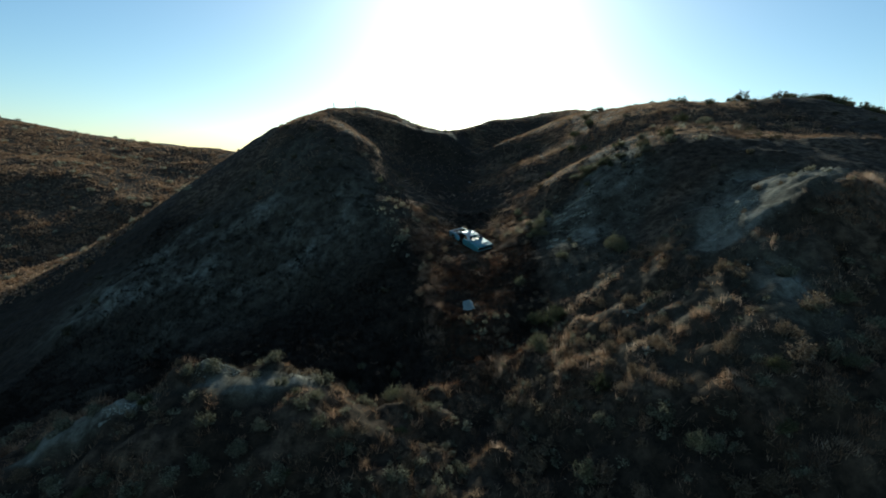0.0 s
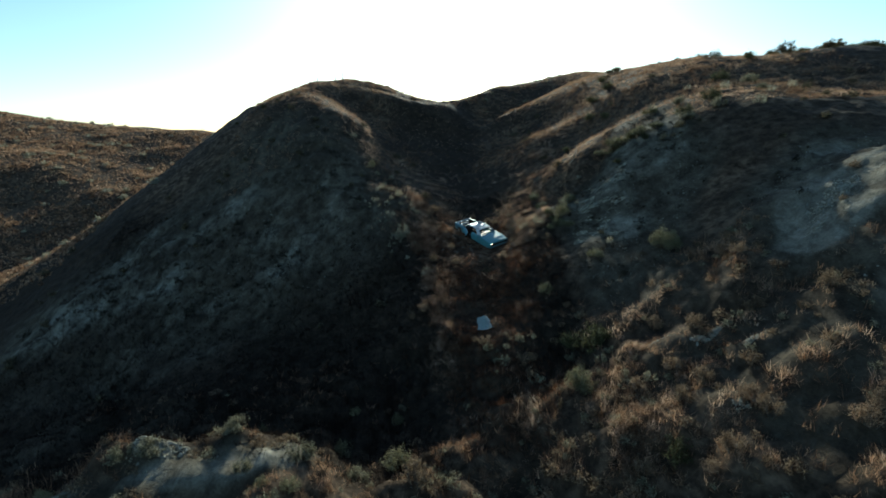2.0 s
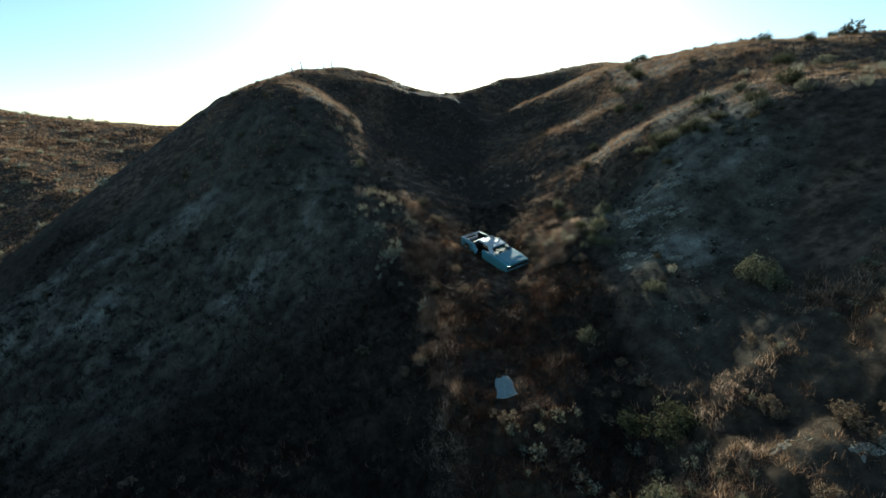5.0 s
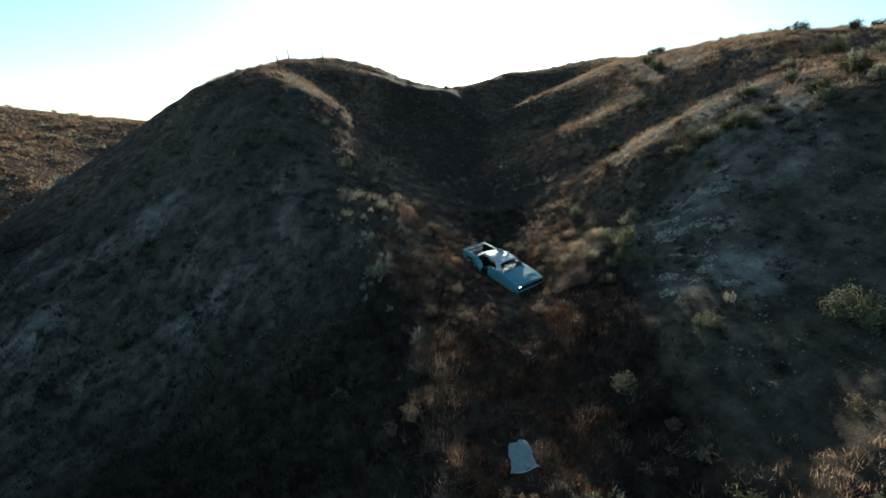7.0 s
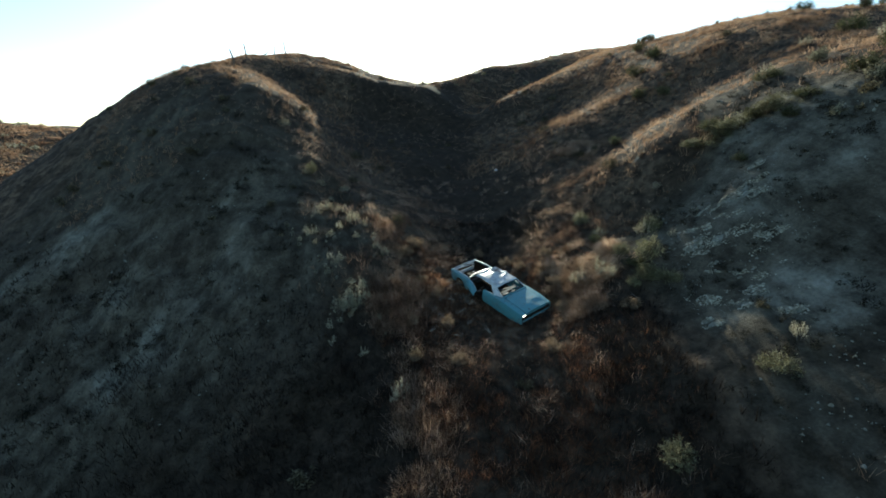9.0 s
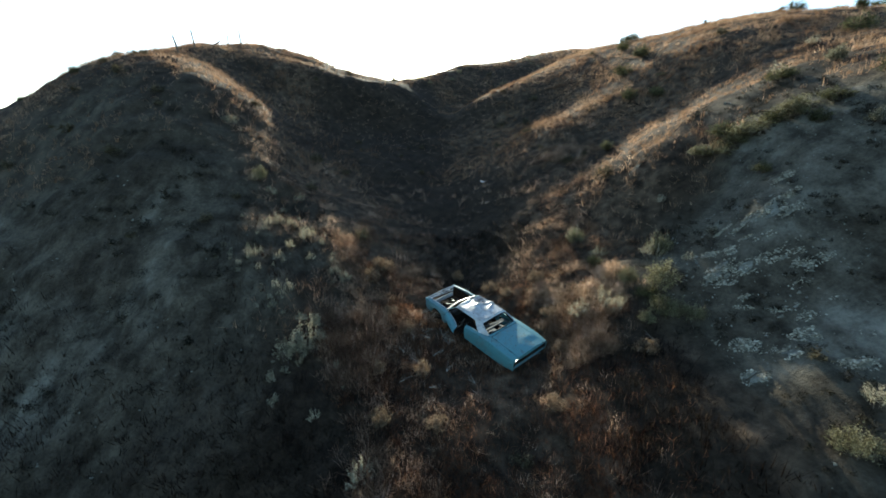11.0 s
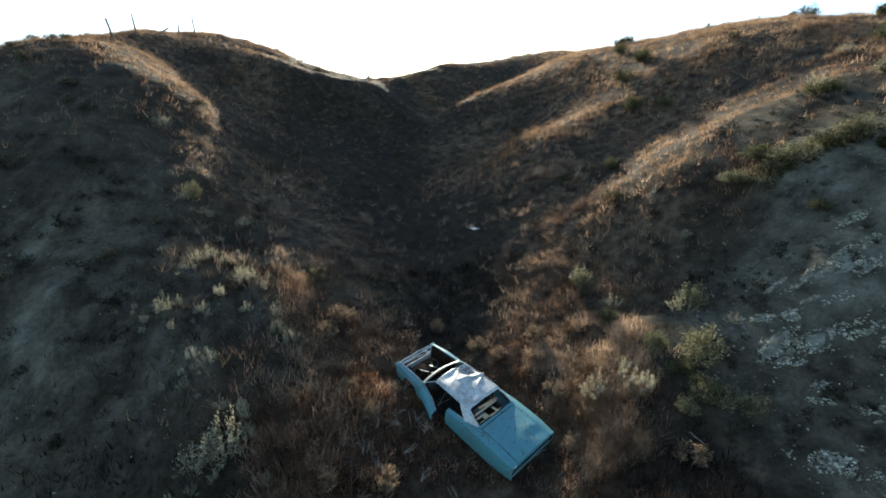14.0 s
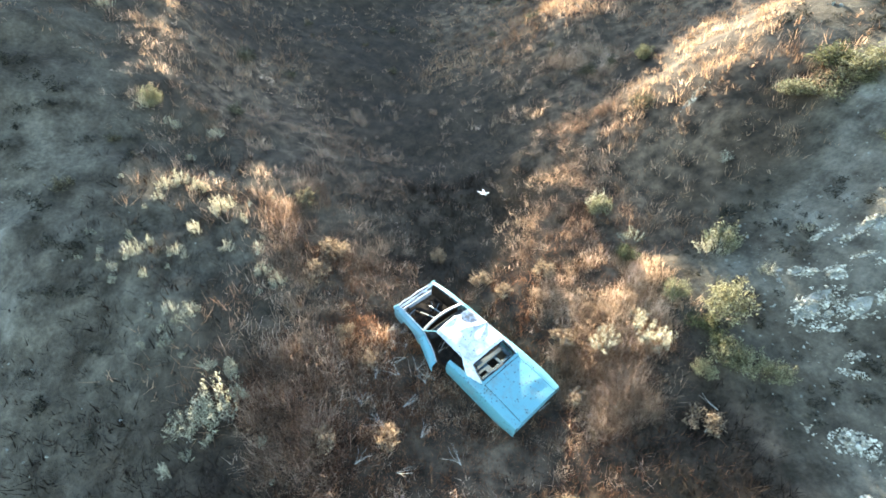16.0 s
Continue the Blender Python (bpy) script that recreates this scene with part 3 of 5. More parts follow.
def part(name, bm, mat, parent, label="", crease=35):
    """One bmesh as one mesh under a thing or a part."""
    me = bpy.data.meshes.new(name)
    bmesh.ops.recalc_face_normals(bm, faces=bm.faces)
    bm.to_mesh(me)
    bm.free()
    me.materials.append(mat)
    me.polygons.foreach_set("use_smooth", [True] * len(me.polygons))
    me.set_sharp_from_angle(angle=radians(crease))
    ob = new(name, me)
    ob.parent = parent
    return tagged(ob, label)


def skin(rows, thick=0.0, bm=None):
    """A sheet lofted through rows of points, with thickness."""
    bm = bm or bmesh.new()
    grid = [[bm.verts.new(p) for p in row] for row in rows]
    faces = []
    for a, b in zip(grid, grid[1:]):
        for i in range(len(a) - 1):
            faces.append(bm.faces.new((a[i], a[i + 1], b[i + 1], b[i])))
    if thick:
        bmesh.ops.recalc_face_normals(bm, faces=faces)
        bmesh.ops.solidify(bm, geom=faces, thickness=thick)
    return bm


def block(bm, middle, size, turn=(0, 0, 0), bevel=.008):
    made = bmesh.ops.create_cube(bm, size=1, matrix=pose(*middle, *turn) @ Matrix.Diagonal((*size, 1)))["verts"]
    if bevel:
        edges = {e for v in made for e in v.link_edges}
        bmesh.ops.bevel(bm, geom=list(edges), offset=bevel, segments=1, affect="EDGES")
    return bm


def tube(bm, path, radii, sides=6):
    """A round bar along path; radii: one radius, or one for each point."""
    path = [Vector(p) for p in path]
    radii = [radii] * len(path) if isinstance(radii, (int, float)) else radii
    rings = []
    for i, (p, r) in enumerate(zip(path, radii)):
        d = (path[min(i + 1, len(path) - 1)] - path[max(i - 1, 0)]).normalized()
        u = d.orthogonal().normalized()
        v = d.cross(u)
        rings.append([bm.verts.new(p + r * (math.cos(a) * u + math.sin(a) * v)) for a in [2 * math.pi * k / sides for k in range(sides)]])
    for a, b in zip(rings, rings[1:]):
        for k in range(sides):
            bm.faces.new((a[k], a[(k + 1) % sides], b[(k + 1) % sides], b[k]))
    bm.faces.new(rings[0][::-1])
    bm.faces.new(rings[-1])
    return bm


def worn_paint(colour, faded, spots, stain, grime=.5):
    def build(nodes, links, shader):
        wash = texture(nodes, links, "ShaderNodeTexNoise", 2.2, 5, .6)
        fine = texture(nodes, links, "ShaderNodeTexNoise", 14, 5, .7)
        c = mix(nodes, links, wash.outputs["Fac"], colour, faded)
        film = texture(nodes, links, "ShaderNodeTexNoise", 3.7, 7, .72)
        c = mix(nodes, links, ramp(nodes, links, film.outputs["Fac"], [(grime, (0, 0, 0)), (grime + .28, (.65, .65, .65))]), c, (.13, .11, .088))
        holes = texture(nodes, links, "ShaderNodeTexVoronoi", 13)
        pick = nodes.new("ShaderNodeSeparateColor")
        links.new(holes.outputs["Color"], pick.inputs[0])
        some = ramp(nodes, links, pick.outputs[0], [(1 - spots, (0, 0, 0)), (1 - spots + .01, (1, 1, 1))])
        some = mix(nodes, links, 1.0, some, ramp(nodes, links, wash.outputs["Fac"], [(.38, (0, 0, 0)), (.47, (1, 1, 1))]), "MULTIPLY")
        size = nodes.new("ShaderNodeMath")
        size.operation = "MULTIPLY_ADD"
        links.new(pick.outputs[1], size.inputs[0])
        links.new(holes.outputs["Distance"], size.inputs[2])
        size.inputs[1].default_value = .16
        dot = ramp(nodes, links, size.outputs[0], [(.24, (1, 1, 1)), (.34, (0, 0, 0))])
        c = mix(nodes, links, mix(nodes, links, 1.0, some, dot, "MULTIPLY"), c, (.022, .014, .011))
        rust = ramp(nodes, links, fine.outputs["Fac"], [(.60, (0, 0, 0)), (.72, (1, 1, 1))])
        where = ramp(nodes, links, wash.outputs["Fac"], [(.52, (0, 0, 0)), (.68, (stain, stain, stain))])
        c = mix(nodes, links, mix(nodes, links, 1.0, rust, where, "MULTIPLY"), c, (.13, .055, .025))
        links.new(c, shader.inputs["Base Color"])
        links.new(ramp(nodes, links, fine.outputs["Fac"], [(.3, (.28, .28, .28)), (.7, (.5, .5, .5))]), shader.inputs["Roughness"])
        bump(nodes, links, shader, wash.outputs["Fac"], .25, .03)
    return build


# rust colours, lowered to match the shade inside the engine bay
def rusty(nodes, links, shader):
    n = texture(nodes, links, "ShaderNodeTexNoise", 7, 6, .7)
    links.new(ramp(nodes, links, n.outputs["Fac"], [(.35, (.012, .009, .007)), (.55, (.034, .02, .012)), (.75, (.085, .05, .03))]), shader.inputs["Base Color"])
    bump(nodes, links, shader, n.outputs["Fac"], .5, .02)


BLUE = material("faded_blue_paint", worn_paint((.07, .205, .226), (.108, .255, .272), .55, .6), .5, 0, .35)
WHITE = material("weathered_white_paint", worn_paint((.47, .47, .455), (.64, .64, .62), .4, 1.0, .44), .5, 0, .3)


def roof_nodes(nodes, links, shader):
    """The white paint, rusted through round the dent at its front corner."""
    worn_paint((.43, .425, .405), (.58, .575, .55), .62, 1.0, .42)(nodes, links, shader)
    coat = shader.inputs["Base Color"].links[0].from_socket
    away = nodes.new("ShaderNodeVectorMath")
    away.operation = "DISTANCE"
    away.inputs[1].default_value = (.42, -.42, 1.18)
    links.new(nodes.new("ShaderNodeTexCoord").outputs["Object"], away.inputs[0])
    flake = texture(nodes, links, "ShaderNodeTexNoise", 8, 6, .7)
    near = ramp(nodes, links, away.outputs["Value"], [(.14, (1, 1, 1)), (.5, (0, 0, 0))])
    bare_metal = mix(nodes, links, 1.0, near, ramp(nodes, links, flake.outputs["Fac"], [(.42, (0, 0, 0)), (.56, (.85, .85, .85))]), "MULTIPLY")
    links.new(mix(nodes, links, bare_metal, coat, (.15, .10, .07)), shader.inputs["Base Color"])


ROOF = material("rust_stained_white_paint", roof_nodes, .5, 0, .3)
PALE = material("bleached_blue_paint", worn_paint((.17, .205, .185), (.26, .30, .275), .45, 1.0, .42), .5, 0, .3)
FADED = material("dulled_blue_paint", worn_paint((.085, .19, .205), (.14, .24, .25), .3, 1.0), .55, 0, .3)
GREYED = material("bare_grey_steel", worn_paint((.07, .085, .085), (.12, .135, .135), .2, 1.0), .6, 0, .3)
SHELF_STEEL = material("dark_blue_steel", worn_paint((.045, .07, .076), (.085, .11, .115), .25, .8), .6, 0, .25)
# rusty steel coloured almost black to stand for shade inside the wreck
BAY_DARK = material("shade_dark_steel", lambda n, l, s: l.new(ramp(n, l, texture(n, l, "ShaderNodeTexNoise", 6, 5).outputs["Fac"], [(.35, (.008, .007, .006)), (.7, (.035, .025, .018))]), s.inputs["Base Color"]), .9)
RUST = material("rusted_steel", rusty, .85, .3)
DARK = material("dark_rubber", lambda n, l, s: l.new(ramp(n, l, texture(n, l, "ShaderNodeTexNoise", 20).outputs["Fac"], [(.3, (.012, .012, .012)), (.7, (.03, .028, .026))]), s.inputs["Base Color"]), .7)
CHROME = material("dull_chrome", lambda n, l, s: l.new(ramp(n, l, texture(n, l, "ShaderNodeTexNoise", 12).outputs["Fac"], [(.35, (.35, .34, .32)), (.7, (.62, .62, .6))]), s.inputs["Base Color"]), .35, .9)

# ---- the wreck: x to its nose, y to its left side ----
car = thing("car", pose(2.973, 46.263, 6.588, -7.54, -11.98, 125.22), "wrecked pale blue two-door car with crumpled white roof in grass", "car")


def along(x, xs, vs):
    return float(np.interp(x, xs, vs))


def side_panel(name, side, x0, x1, top, outer, inner, arch, label=""):
    """A body side from x0 to x1, with its shoulder, swell and wheel arch."""
    rows = []
    for x in np.linspace(x0, x1, 22):
        zt, yo, yi = along(x, *top), along(x, *outer), along(x, *inner)
        d = .37 ** 2 - (x - arch) ** 2 if arch is not None else -1
        zb = .27 + (math.sqrt(d) if d > 0 else 0)
        zb = min(zb, zt - .2)
        rows.append([(x, side * yi, zt + .012), (x, side * (yo - .1), zt + .005), (x, side * (yo - .03), zt - .03), (x, side * yo, zt - .13),
                     (x, side * (yo + .005), (zt - .13) * .55 + zb * .45), (x, side * (yo - .05), zb)])
    return part(name, skin(rows, .018), FADED if name == "front_fender" and side > 0 else BLUE, car, label)


REAR_TOP, REAR_OUT, REAR_IN = ([-2.6, -1.9, -1.2, -.05], [.86, .93, .95, .87]), ([-2.6, -2.1, -.05], [.945, .985, .97]), ([-2.6, -1.25, -1.15, -.05], [.70, .70, .76, .84])
FRONT_TOP, FRONT_OUT, FRONT_IN = ([1.1, 1.8, 2.45], [.86, .86, .80]), ([1.1, 1.8, 2.45], [.95, .93, .86]), ([1.1, 2.45], [.78, .71])
for side in (1, -1):
    side_panel("rear_quarter", side, -2.6, -.05, REAR_TOP, REAR_OUT, REAR_IN, None)
    side_panel("front_fender", side, 1.1, 2.45, FRONT_TOP, FRONT_OUT, FRONT_IN, 1.72, "faded blue fender with a bare edge")
    part("fender_tip", block(block(bmesh.new(), (2.47, side * .76, .74), (.09, .2, .14), (0, 0, side * -8), .025), (2.46, side * .74, .58), (.07, .17, .12), (0, 0, 0), .03), BLUE, car)
    part("fender_lip", tube(bmesh.new(), [(1.12, side * .775, .885), (1.5, side * .755, .89), (2.0, side * .73, .86), (2.44, side * .702, .82)], .012, 5), WHITE, car, "bare pale fender lip")
    part("inner_apron", skin([[(x, side * (.80 - .05 * x), z) for z in (.32, .5, .66, .8)] for x in np.linspace(1.25, 2.4, 6)], .015), RUST, car, "rusted inner apron")


def door(side):
    rows = []
    for x in np.linspace(0, 1.13, 10):
        zt = .86 + .01 * math.sin(4 * x)
        rows.append([(-x, .0, zt), (-x, .05, zt + .015), (-x, .1, zt - .02), (-x, .13, zt - .13), (-x, .135, .5), (-x, .09, .27), (-x, .0, .29)])
    bm = skin(rows, .015)
    return bm


high = [Vector(v) for v in ((1.28, .76, .85), (.95, .86, .86), (.6, .97, .84), (.38, 1.06, .81), (.2, 1.15, .77))]
foot = [Vector(v) * .62 + h * .38 for h, v in zip(high, ((1.42, .95, .42), (1.12, 1.1, .40), (.74, 1.26, .42), (.4, 1.41, .46), (.08, 1.52, .52)))]
rows = [[h.lerp(f, u) + Vector((.02, .05, .03)) * math.sin(math.pi * u) for u in np.linspace(0, 1, 8)] for h, f in zip(high, foot)]
open_door = part("door", skin(rows, .02), BLUE, car, "door hanging open, its skin bent outwards")
part("inner_skin", skin([[h.lerp(f, u) + Vector((-.02, -.09, .0)) for u in np.linspace(.06, .9, 5)] for h, f in zip(high, foot)], .01), RUST, open_door, "rusted inner door skin")
part("window_channel", tube(bmesh.new(), [v + Vector((0, -.02, .012)) for v in high], .014), CHROME, open_door, "bent chrome strip")
shut = part("door", door(-1), BLUE, car, "closed blue door")
shut.matrix_local = pose(1.08, -.835, 0) @ Matrix.Diagonal((1, -1, 1, 1))

# the trunk lid, its gaps open at both sides, dented at its back
rows = []
for x in np.linspace(-2.6, -1.27, 16):
    row = []
    for y in np.linspace(-.685, .685, 15):
        z = along(x, [-2.6, -2.2, -1.27], [.885, .935, .97]) + .035 * (1 - (y / .69) ** 2)
        z -= .022 * math.exp(-((x + 2.3) / .16) ** 2 - ((y + .42) / .2) ** 2) - .014 * math.exp(-((x + 2.05) / .1) ** 2 - ((y + .35) / .25) ** 2)
        row.append((x, y, z))
    rows.append(row)
rows.insert(0, [(-2.615, p[1], p[2] - .085) for p in rows[0]])
part("trunk_lid", skin(rows, .02), BLUE, car, "pale blue trunk lid with a dented rear corner")
part("deck_panel", skin([[(x, y, along(x, [-1.255, -1.12], [.99, 1.005]) + .03 * (1 - (y / .8) ** 2)) for y in np.linspace(-.75, .75, 9)] for x in (-1.255, -1.19, -1.12)], .02), BLUE, car)
tail = part("tail_panel", skin([[(-2.60 + .02 * abs(y), y, .755), (-2.56, y, .73), (-2.5, y, .72)] for y in np.linspace(-.92, .92, 9)], .015), BLUE, car)
# solid dark blocks give the shaded recess and lamp holes their black
part("lamp_recess", block(bmesh.new(), (-2.475, 0, .64), (.05, 1.7, .13), (0, 0, 0), .02), DARK, tail, "dark block standing for shade in the empty lamp recess")
part("valance", skin([[(-2.56, y, .535), (-2.59, y, .50), (-2.57, y, .40), (-2.5, y, .30)] for y in np.linspace(-.93, .93, 9)], .018), FADED, tail, "dulled blue lower rear panel")
for side in (1, -1):
    part("lamp_housing", block(bmesh.new(), (-2.54, side * .84, .63), (.1, .16, .18), (0, 0, side * 10), .03), DARK, tail, "black block standing for the dark open lamp hole")
part("trim_strip", tube(bmesh.new(), [(-2.63, -.1, .53), (-2.64, -.4, .51), (-2.66, -.6, .44), (-2.72, -.72, .36), (-2.7, -.62, .3)], .012), CHROME, tail, "loose bent trim strip")

# the roof, caved in over its front right corner
rows = []
for x in np.linspace(-.64, .74, 46):
    row = []
    for y in np.linspace(-.655, .655, 43):
        z = 1.29 + .05 * (1 - (y / .66) ** 2) - .03 * ((x - .1) / .75) ** 2
        z -= .19 * math.exp(-((x - .42) / .3) ** 2 - ((y + .40) / .24) ** 2)
        z -= .06 * math.exp(-((x - .62) / .2) ** 2 - ((y - .2) / .4) ** 2)
        z += .07 * math.exp(-((x - .12 - .35 * (y + .3)) / .06) ** 2) * float(smooth(.25, -.1, y))
        z += .045 * math.exp(-((x + .05 + .5 * (y + .55)) / .05) ** 2) * float(smooth(.0, -.35, y))
        z += .03 * math.exp(-((x - .45 + .6 * (y - .1)) / .06) ** 2) * float(smooth(.2, .5, x)) - .035 * math.exp(-((x + .3) / .2) ** 2 - ((y - .3) / .16) ** 2)
        z += .012 * math.sin(9 * x + 4 * y) * float(smooth(-.4, .5, x))
        z -= .07 * float(smooth(.58, .66, abs(y)))
        row.append((x, y * (1 + .03 * math.sin(3 * x)), z))
    rows.append(row)
roof = part("roof", skin(rows, .022), ROOF, car, "crumpled white roof, caved in at its front corner", 70)
part("drip_rail", tube(bmesh.new(), [(-.63, .665, 1.21), (-.2, .685, 1.235), (.3, .68, 1.235), (.72, .65, 1.2)], .014), WHITE, roof)
part("drip_rail", tube(bmesh.new(), [(-.63, -.665, 1.2), (-.2, -.69, 1.22), (.3, -.7, 1.17), (.72, -.66, 1.17)], .014), WHITE, roof)
part("header", tube(bmesh.new(), [(.74, .62, 1.2), (.77, .25, 1.235), (.77, -.1, 1.24), (.72, -.45, 1.1), (.74, -.62, 1.17)], .028), WHITE, roof, "bent windscreen header")
for side in (1, -1):
    a, b, c, d = Vector((-.63, side * .62, 1.27)), Vector((-1.22, side * .74, .985)), Vector((-.30, side * .665, 1.25)), Vector((-.72, side * .85, .93))
    part("rear_pillar", skin([[a.lerp(b, u).lerp(c.lerp(d, u), v) + Vector((0, side * .025 * math.sin(math.pi * u), 0)) for v in (0, .25, .5, .75, 1)] for u in np.linspace(0, 1, 6)], .03), WHITE, car, "white rear roof pillar with rust stains")
    part("window_pillar", tube(bmesh.new(), [(.74, side * .63, 1.2), (.95, side * .7, 1.06), (1.16, side * .78, .91)], .017), BLUE, car, "thin windscreen pillar")
part("roof_edge", skin([[(x, y, z + .035 * (1 - (y / .66) ** 2)) for y in np.linspace(-.62, .62, 9)] for x, z in ((-.62, 1.275), (-.67, 1.255), (-.70, 1.225))], .02), WHITE, car)
frame_bar = bmesh.new()
tube(frame_bar, [(-.71, .57, 1.22), (-.71, .0, 1.25), (-.71, -.57, 1.22), (-1.14, -.66, 1.0), (-1.16, 0, 1.03), (-1.14, .66, 1.0), (-.71, .57, 1.22)], .03)
part("window_gasket", frame_bar, DARK, car, "black gasket of the empty rear window")

# the inside, stripped bare
part("floor_pan", skin([[(x, y, .25 + .05 * math.exp(-(y / .15) ** 2)) for y in np.linspace(-.86, .86, 13)] for x in np.linspace(-2.45, 2.35, 12)], .012), BAY_DARK, car, "rusty floor pan darkened for the shade inside")
shelf = bmesh.new()
for y, w in ((-.60, .13), (-.22, .1), (.2, .2), (.60, .13)):
    block(shelf, (-.86, y, .84), (.44, w, .025), (0, 4, 0), .008)
for x, w in ((-1.06, .1), (-.70, .16)):
    block(shelf, (x, 0, .842), (w, 1.26, .03), (0, 4, 0), .008)
block(shelf, (-.86, .42, .842), (.1, .3, .026), (0, 4, 0), .006)
part("package_shelf", shelf, SHELF_STEEL, car, "bare metal shelf with cut-out holes")
part("headliner_strip", skin([[(x + .05 * y, y, .985 + .03 * math.sin(5 * y)) for x in (-.68, -.72, -.76)] for y in np.linspace(-.5, .55, 9)], .008), GREYED, car, "torn grey strip of headliner")
frame_bar = bmesh.new()
for y in (-.6, 0, .6):
    block(frame_bar, (-.56, y, .6), (.03, .08, .55), (0, 12, 0), .006)
block(frame_bar, (-.62, 0, .84), (.04, 1.28, .05), (0, 0, 0), .006)
part("seat_frame", frame_bar, RUST, car, "rusted rear seat frame")
part("dashboard", block(block(bmesh.new(), (.98, 0, .76), (.22, 1.42, .2), (0, 8, 0), .04), (.9, .38, .7), (.1, .34, .14), (0, 0, 0), .02), DARK, car, "stripped dark dashboard")
part("cowl", skin([[(x + .11 * (1 - (y / .8) ** 2), y, z + .02 * (1 - (y / .8) ** 2)) for y in np.linspace(-.8, .8, 15)] for x, z in ((1.11, .905), (1.15, .91), (1.2, .895), (1.23, .86))], .02), GREYED, car, "dulled grey cowl")
part("firewall", block(bmesh.new(), (1.3, 0, .56), (.03, 1.26, .5), (0, -4, 0), .01), RUST, car, "rusted firewall")
part("radiator_support", block(block(block(bmesh.new(), (2.38, 0, .785), (.045, 1.46, .03), (0, 0, 1.5), .008), (2.41, 0, .42), (.04, 1.3, .2), (0, 0, 0), .01), (2.31, .05, .765), (.025, 1.2, .025), (3, 0, -2), .006), WHITE, car, "pale bare radiator support")
part("front_lip", tube(bmesh.new(), [(2.43, .72, .815), (2.47, .45, .80), (2.44, .2, .83), (2.48, -.1, .805), (2.45, -.42, .825), (2.43, -.72, .81)], [.02, .028, .018, .03, .02, .024], 5), WHITE, car, "bent pale front lip")
part("hood_latch", block(bmesh.new(), (2.35, .22, .815), (.09, .05, .05), (0, 0, 20), .01), CHROME, car)
part("bracket", block(bmesh.new(), (2.35, -.3, .812), (.1, .16, .03), (0, 0, -14), .008), CHROME, car)
for y, turn in ((.16, 6), (-.17, -4)):
    part("brace", block(bmesh.new(), (1.66, y, .63), (.72, .035, .025), (0, 24, turn), .006), GREYED, car, "slanting engine bay brace")
r = random.Random(5)
for k in range(9):
    a = Vector((r.uniform(1.45, 2.25), r.uniform(-.5, .5), r.uniform(.36, .5)))
    part("hose", tube(bmesh.new(), [a, a + Vector((r.uniform(-.12, .12), r.uniform(-.15, .15), r.uniform(.03, .12))), a + Vector((r.uniform(-.25, .25), r.uniform(-.3, .3), r.uniform(-.05, .08)))], r.uniform(.012, .03), 5), (RUST, BAY_DARK, GREYED)[k % 3], car, "loose scrap in the engine bay")
part("crossmember", block(bmesh.new(), (1.85, 0, .4), (.16, 1.25, .09), (0, 0, 0), .02), RUST, car, "rusted crossmember")
for side in (1, -1):
    part("sill", block(bmesh.new(), (.5, side * .84, .3), (1.2, .1, .1), (0, 0, 0), .02), RUST, car, "rusty door sill")

# a torn body panel farther down the gully
panel_pose = pose(2.25, 33.8, float(height(2.25, 33.8)[0]) + .2, 26, -4, 14) @ Matrix.Diagonal((.72, .8, .8, 1))
panel = thing("metal_panel", panel_pose, "torn pale sheet metal panel lying tilted in the grass", "metal sheet")
rows = []
for v in np.linspace(-.62, .62, 12):
    half = .58 - .16 * v + .05 * math.sin(7 * v) + .03 * math.sin(17 * v)
    rows.append([(half * u + .14 * v, v + .04 * math.sin(4 * u) + .03 * math.sin(9 * u), .03 * math.sin(3.2 * u + 2 * v) + .02 * math.sin(8 * u - 5 * v) + .05 * abs(u * v) - .14 * max(0, u - .6)) for u in np.linspace(-1, 1, 14)])
part("skin", skin(rows, .012), PALE, panel, "pale blue-grey dented skin", 20)
part("brace", block(block(bmesh.new(), (0, .0, -.05), (1.0, .06, .03), (0, 0, 38), .006), (.05, 0, -.06), (1.0, .06, .03), (0, 0, -36), .006), RUST, panel)
part("edge_flange", tube(bmesh.new(), [(-.58, -.62, .0), (-.2, -.69, .02), (.25, -.62, -.01), (.5, -.6, .02)], .018), WHITE, panel, "pale rolled edge")


# ---- plants ----
def leafy(colours, glow=.3):
    def build(nodes, links, shader):
        g = nodes.new("ShaderNodeNewGeometry")
        o = nodes.new("ShaderNodeObjectInfo")
        c = ramp(nodes, links, g.outputs["Random Per Island"], list(zip((0, .5, 1), colours)))
        c = mix(nodes, links, 1.0, c, ramp(nodes, links, o.outputs["Random"], [(0, (.72, .72, .66)), (1, (1.12, 1.08, 1))]), "MULTIPLY")
        links.new(c, shader.inputs["Base Color"])
        t = nodes.new("ShaderNodeBsdfTranslucent")
        links.new(c, t.inputs["Color"])
        both = nodes.new("ShaderNodeMixShader")
        both.inputs[0].default_value = glow
        links.new(shader.outputs[0], both.inputs[1])
        links.new(t.outputs[0], both.inputs[2])
        links.new(both.outputs[0], nodes["Material Output"].inputs["Surface"])
    return build


SAGE = material("sage_leaf", leafy([(.20, .178, .124), (.39, .355, .262), (.62, .57, .44)], .4), .8)
# darker leaves than SAGE put the bushes' shade into their colour
GREY = material("shade_dark_leaf", leafy([(.06, .055, .038), (.17, .157, .108), (.40, .37, .265)], .4), .8)
OLIVE = material("olive_leaf", leafy([(.035, .036, .018), (.08, .08, .038), (.18, .17, .085)]), .7)
